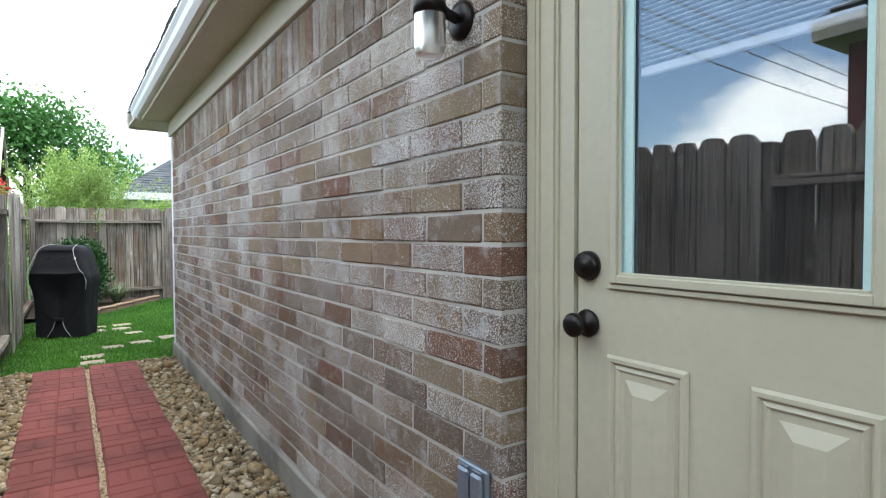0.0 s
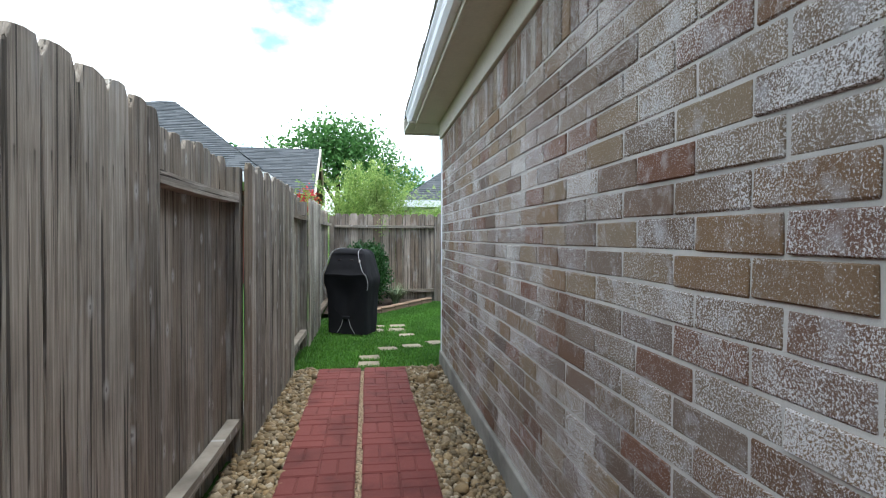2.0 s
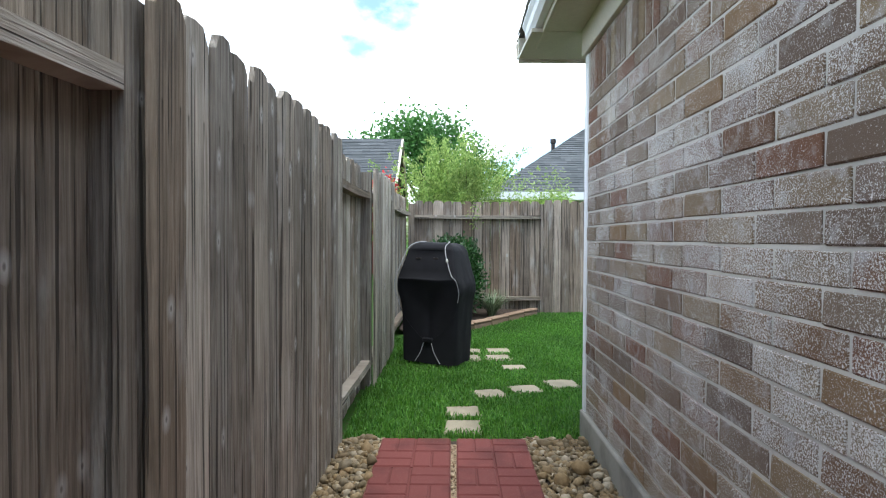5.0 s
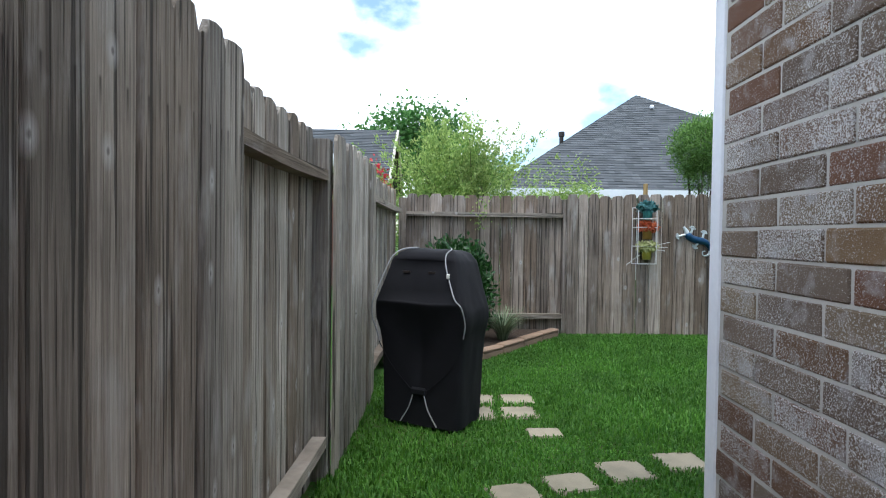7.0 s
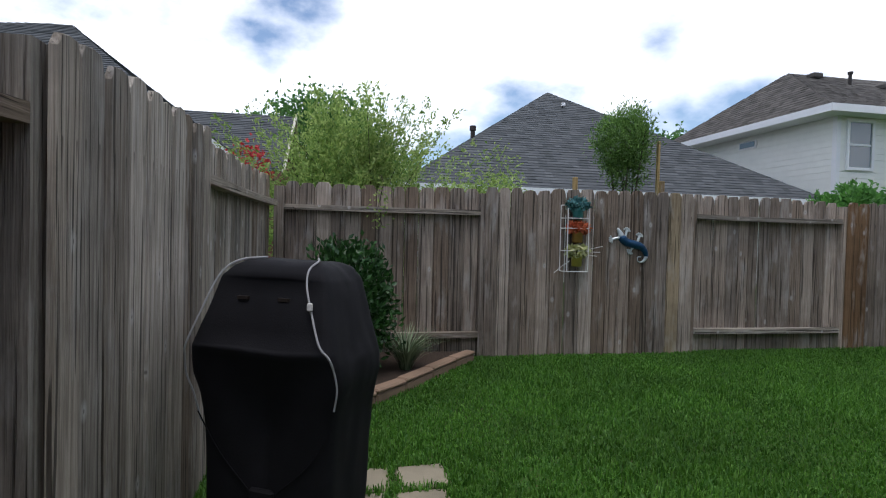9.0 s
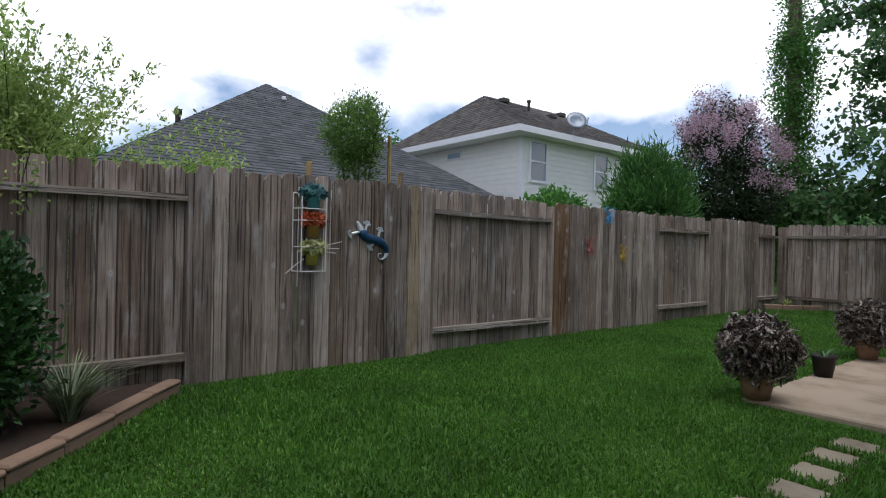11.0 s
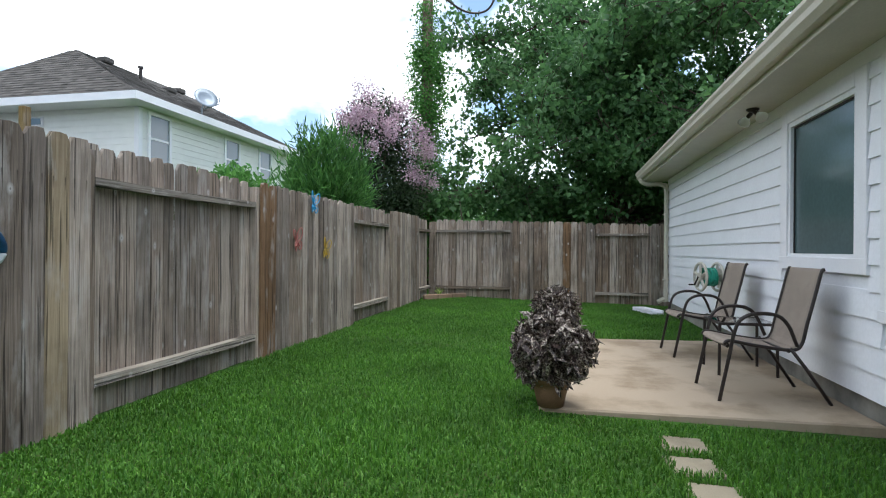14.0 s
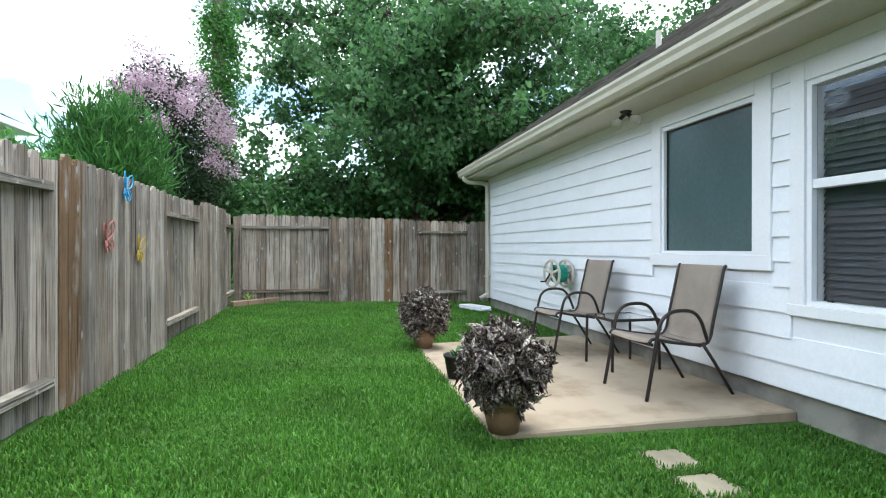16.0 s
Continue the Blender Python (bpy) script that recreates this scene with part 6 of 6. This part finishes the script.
def big_tree():
    t = thing("shade_tree", pose(19.2, 7.0, 0), "large broadleaf shade tree with dense dark green crown", "tree")
    part("trunk", tube(bmesh.new(), curve_pts([(0, 0, 0), (0.1, 0.05, 1.6), (0.0, -0.1, 3.5), (0.2, 0, 6.0), (0.1, 0.1, 9)], 5), [0.32 - 0.012 * i for i in range(21)], 12), BARK, t, "", True)
    rng = random.Random(3)
    nr = np.random.default_rng(33)
    P = []
    for i in range(60):
        bm = bmesh.new()
        z0 = rng.uniform(1.2, 8.0) if i < 46 else rng.uniform(1.0, 2.6)
        a = rng.uniform(0, 2 * math.pi)
        L = rng.uniform(3.2, 6.2) * (1.0 if z0 < 6 else 0.75)
        e = Vector((math.cos(a) * L, math.sin(a) * L * 1.05, z0 + rng.uniform(-0.4, 2.4)))
        if e.x < -4.2:
            e.z = max(e.z, 2.9)
        b0 = Vector((0, 0, z0))
        mid = b0.lerp(e, 0.5) + Vector((0, 0, 0.5))
        pts = curve_pts([b0, mid, e], 6)
        tube(bm, pts, [0.075 * (1 - 0.07 * k) for k in range(len(pts))], 6)
        for k in range(3, len(pts)):
            for _ in range(3):
                tip = pts[k] + Vector((rng.gauss(0, 0.75), rng.gauss(0, 0.75), rng.gauss(0, 0.55)))
                tube(bm, [pts[k], pts[k].lerp(tip, 0.5) + Vector((0, 0, 0.08)), tip], [0.018, 0.012, 0.005], 4)
                for q in range(5):
                    c = np.array(pts[k].lerp(tip, 0.4 + 0.16 * q))
                    P.append(c + nr.normal(size=(11, 3)) * np.array([0.18, 0.18, 0.14]))
        part("branch", bm, BARK, t)
    P = np.concatenate(P)
    P = P[(P[:, 0] > -4.7) | (P[:, 2] > 2.1)]
    leaves("crown", P, 0.17, 0.125, L_TREE, t, "broad dark green leaves", 34, 0.5)
    return t


shade = big_tree()
copy_thing(shade, pose(20.5, -2.6, 0, 0, 0, 130))


def far_tree(at, blobs, n, seed, label, name="background_tree", leaf=0.28):
    t = thing(name, pose(*at), label, "tree")
    top = max(b[0][2] for b in blobs)
    bm = bmesh.new()
    tube(bm, [(0, 0, 0), (0.1, 0, top * 0.4), (0, 0.1, top)], [0.28, 0.2, 0.06], 8)
    for c, r in blobs:
        tube(bm, [(0.05, 0, top * 0.45), tuple(q * 0.6 for q in c[:2]) + (c[2] * 0.8,), c], [0.12, 0.08, 0.03], 6)
    part("trunk", bm, BARK, t)
    leaves("crown", crown_points(blobs, n, (10, 0.42), seed, 0.4), leaf, leaf * 0.62, L_FAR, t, "", seed, 0.3)


far_tree((0.3, 36, 0), [((-1.5, 0, 6.0), (2.4, 2, 2.0)), ((1.6, 0, 5.8), (2.2, 2, 2.1)), ((0.2, 0, 7.2), (2.2, 2, 1.4)), ((3.6, 0, 4.4), (1.8, 2, 1.4))], 900, 41, "distant green tree beyond the roofs")
far_tree((-5.5, 34, 0), [((0, 0, 4.5), (2.5, 2, 1.6)), ((2, 0, 4), (2, 2, 1.5))], 450, 42, "distant green tree beside a roof")
far_tree((17.0, 31, 0), [((0, 0, 5.2), (2.4, 2, 1.3)), ((-2, 0, 4.6), (1.8, 2, 1.2))], 400, 43, "distant green tree between the houses")
far_tree((28, 15, 0), [((0, 0, 1.8), (3.5, 3, 1.4)), ((0, -4, 1.6), (3, 3, 1.4)), ((2, 3, 2.2), (3, 3, 1.7))], 1300, 44, "green tree mass beyond the far fence")
far_tree((27, 3, 0), [((0, 0, 2.2), (3.5, 3.5, 1.9)), ((0, -5, 3.0), (3.5, 3.5, 2.4)), ((0, 4, 1.5), (2.5, 3, 1.2)), ((-2, 8, 1.5), (2.5, 3.5, 1.3))], 1300, 45, "green tree mass behind the house end")

# ---- loose stones and lawn ----
def scatter_stones(name, label, regions, seed, size, mat, per_m2, layers):
    rng = np.random.default_rng(seed)
    b0 = bmesh.new()
    bmesh.ops.create_icosphere(b0, subdivisions=1, radius=1.0)
    bv = np.array([v.co[:] for v in b0.verts])
    bf = np.array([[v.index for v in f.verts] for f in b0.faces])
    b0.free()
    V, F, k = [], [], 0
    for (x0, x1, y0, y1) in regions:
        n = int((x1(2.5) - x0(2.5)) * (y1 - y0) * per_m2 * layers)
        for i in range(n):
            y = rng.uniform(y0, y1)
            a, c = x0(y), x1(y)
            x = rng.uniform(a, c)
            r = size * np.exp(rng.normal(0, 0.33))
            s = r * np.array([rng.uniform(0.8, 1.35), rng.uniform(0.7, 1.1), rng.uniform(0.45, 0.8)])
            m = np.array(Euler((rng.normal(0, 0.4), rng.normal(0, 0.4), rng.uniform(0, 6.28))).to_matrix())
            lump = 1 + 0.16 * np.sin(bv @ rng.normal(0, 2.2, 3) + rng.uniform(0, 6)) [:, None] + 0.06 * rng.normal(size=(len(bv), 1))
            V.append((bv * lump * s) @ m.T + np.array([x, y, rng.uniform(0.2, 1.1) * r * 0.7 + (i % layers) * size * 0.5]))
            F.append(bf + k)
            k += len(bv)
    ob = fast_mesh(name, np.concatenate(V), np.concatenate(F), mat, None, "", True)
    tagged(ob, label, "stones", kind="stuff")


def path_x(y, side):
    return 1.25 + 0.0306 * (y - 6.28) + side


scatter_stones("river_stones", "tan and brown river stones beside the paver path", [(lambda y: fence_x(y) - 0.05, lambda y: path_x(y, -0.405), -1.6, 6.34), (lambda y: path_x(y, 0.405), lambda y: wall_x(y) - 0.01, -1.6, 6.34)], 5, 0.0165, PEBBLE, 1500, 2)
scatter_stones("joint_gravel", "fine gravel in the joint between the pavers", [(lambda y: path_x(y, -0.019), lambda y: path_x(y, 0.019), -1.0, 6.27)], 6, 0.0055, GRIT, 9000, 2)


def build_lawn():
    rng = np.random.default_rng(7)

    def strip(x0, x1, y0, y1, per):
        n = int((x1 - x0) * (y1 - y0) * per)
        return np.stack([rng.uniform(x0, x1, n), rng.uniform(y0, y1, n)], 1)

    p = np.concatenate([strip(0.6, 4.5, 6.4, 11.25, 7200), strip(4.5, 8.0, 6.3, 11.25, 6200), strip(8.0, 14.0, 6.3, 11.25, 3000)])
    x, y = p[:, 0], p[:, 1]
    keep = (x > FL0 + FLS * (y - 2.9) - 0.05)
    keep &= ~((x > 5.98) & (x < 9.2) & (y < 8.64))
    keep &= ~((x < 2.62) & (y > 9.3 + (x - 0.72) * 0.99 + 0.02))
    keep &= ~((x > 2.05) & (y < 6.62) & (x < 13.1))
    worn = np.exp(-(((x - 1.1) / 0.5) ** 2 + ((y - 8.2) / 0.35) ** 2))
    keep &= rng.uniform(size=len(x)) > worn * 0.75
    for sx, sy in [(5.60, 7.83), (5.27, 7.85), (4.93, 7.83), (4.58, 7.80), (4.2, 7.84), (3.86, 7.82), (3.52, 7.8), (3.19, 7.77), (2.86, 7.73), (2.53, 7.68), (2.18, 7.56), (1.85, 7.42), (1.56, 7.3), (1.335, 6.88), (1.32, 6.6), (1.755, 8.47), (1.785, 8.745), (1.49, 8.74), (1.46, 8.455)]:
        keep &= ~((np.abs(x - sx) < 0.108) & (np.abs(y - sy) < 0.10))
    keep &= ~((np.abs(x - 1.86) < 0.1) & (np.abs(y - 8.09) < 0.07))
    p = p[keep]
    n = len(p)
    x, y = p[:, 0], p[:, 1]
    z = lift(x, y) - 0.01
    a = rng.uniform(0, 2 * np.pi, n)
    h = rng.uniform(0.024, 0.05, n) * (0.85 + 0.3 * np.sin(x * 2.1 + y * 1.3) * np.sin(y * 1.7 - x))
    lean = np.abs(rng.normal(0.45, 0.3, n))
    w = rng.uniform(0.0028, 0.0052, n)
    dx, dy = np.cos(a), np.sin(a)
    base = np.stack([x, y, z], 1)
    side = np.stack([-dy, dx, np.zeros(n)], 1) * w[:, None]
    mid = base + np.stack([dx * np.sin(lean * 0.5) * h * 0.55, dy * np.sin(lean * 0.5) * h * 0.55, np.cos(lean * 0.5) * h * 0.55], 1)
    tip = mid + np.stack([dx * np.sin(lean * 1.7) * h * 0.5, dy * np.sin(lean * 1.7) * h * 0.5, np.cos(lean * 1.7) * h * 0.5], 1)
    v = np.stack([base - side, base + side, mid + side * 0.9, mid - side * 0.9, tip], 1).reshape(-1, 3)
    i = np.arange(n)[:, None] * 5
    f = np.concatenate([i + [0, 1, 2], i + [0, 2, 3], i + [3, 2, 4]], 1).reshape(-1, 3)
    ob = fast_mesh("grass", v, f, GRASS)
    tagged(ob, "lush green mown lawn grass", "grass", kind="stuff")


build_lawn()


# ---- pavers ----
def paver_mesh():
    bm = box((-0.2, 0.2, -0.2, 0.2, -0.03, 0.012))
    cells = []
    for cx, cy, hor in ((-0.1, -0.1, True), (0.1, -0.1, False), (-0.1, 0.1, False), (0.1, 0.1, True)):
        for k in (-1, 1):
            if hor:
                cells.append((cx - 0.097, cx + 0.097, cy + k * 0.0495 - 0.047, cy + k * 0.0495 + 0.047))
            else:
                cells.append((cx + k * 0.0495 - 0.047, cx + k * 0.0495 + 0.047, cy - 0.097, cy + 0.097))
    for x0, x1, y0, y1 in cells:
        lo = [bm.verts.new((x, y, 0.012)) for x, y in ((x0, y0), (x1, y0), (x1, y1), (x0, y1))]
        e = 0.006
        hi = [bm.verts.new((x, y, 0.0185)) for x, y in ((x0 + e, y0 + e), (x1 - e, y0 + e), (x1 - e, y1 - e), (x0 + e, y1 - e))]
        for i in range(4):
            bm.faces.new((lo[i], lo[(i + 1) % 4], hi[(i + 1) % 4], hi[i]))
        bm.faces.new(hi)
    me = bpy.data.meshes.new("paver")
    bm.normal_update()
    bm.to_mesh(me)
    bm.free()
    me.materials.append(PAVER)
    return me


def build_path():
    path = thing("paver_path", pose(1.25, 6.28, 0, 0, 0, -1.75) @ Matrix.Translation((-1.25, -6.28, 0)), "red concrete paver path with brick-weave relief", "path", kind="structure")
    me = paver_mesh()
    rng = random.Random(9)
    for x in (1.036, 1.462):
        y = 6.28 - 0.2
        while y > -1.2:
            ob = new("paver", me)
            ob.parent = path
            ob.matrix_basis = pose(x + rng.uniform(-0.004, 0.004), y, 0.022, rng.uniform(-0.5, 0.5), rng.uniform(-0.6, 0.6), rng.choice((0, 180)) + rng.uniform(-0.6, 0.6)) @ Matrix.Diagonal((0.985, 1.0, 1, 1))
            y -= 0.407


build_path()


# ---- bricks of the side wall ----
def build_bricks():
    rng = random.Random(12)
    WYE = WY1 + 0.018
    gap = 0.0105
    full = [chamfer_box("brick", 0.09, BL - gap, COURSE - gap, 0.0035, BRICK, 0.0018, i) for i in range(4)]
    J = []

    def lay(me, m, near):
        if near:
            ob = new("brick", me)
            ob.parent = wall_side
            ob.matrix_basis = m
        else:
            J.append(m)

    for row in range(ROWS):
        z = BZ0 + (row + 0.5) * COURSE
        start, first = WY0, True
        while start < WYE - 0.02:
            ln = (0.30 if row % 2 else 0.62) * BL if first else BL
            end = min(start + ln, WYE)
            m = pose(WX + 0.045 + rng.uniform(-0.002, 0.0025), (start + end) / 2, z + rng.uniform(-0.0015, 0.0015), rng.uniform(-0.25, 0.25), 0, rng.uniform(-0.3, 0.3)) @ Matrix.Diagonal((1, (end - start - gap) / (BL - gap), 1, 1))
            lay(rng.choice(full), m, start < 4.3)
            start, first = end, False
    # soldier course
    y = WY0 + COURSE / 2
    sold = WTOP - BZ0 - ROWS * COURSE
    zt = WTOP - sold / 2
    while y < WYE - 0.03:
        m = pose(WX + 0.045 + rng.uniform(-0.002, 0.0025), y, zt, 90, 0, 0) @ Matrix.Diagonal((1, sold / BL, 1, 1))
        lay(rng.choice(full), m, y < 4.3)
        y += COURSE
    k = 0
    me = full[0]
    bv = np.array([v.co[:] for v in me.vertices])
    polys = [list(p.vertices) for p in me.polygons]
    verts, faces = [], []
    for m in J:
        a = np.array(m)
        verts.extend((bv @ a[:3, :3].T + a[:3, 3]).tolist())
        faces.extend([[i + k for i in p] for p in polys])
        k += len(bv)
    me2 = bpy.data.meshes.new("bricks")
    me2.from_pydata(verts, [], faces)
    me2.materials.append(BRICK_FAR)
    ob = new("bricks", me2)
    ob.parent = wall_side
    tagged(ob, kind="stuff")


build_bricks()
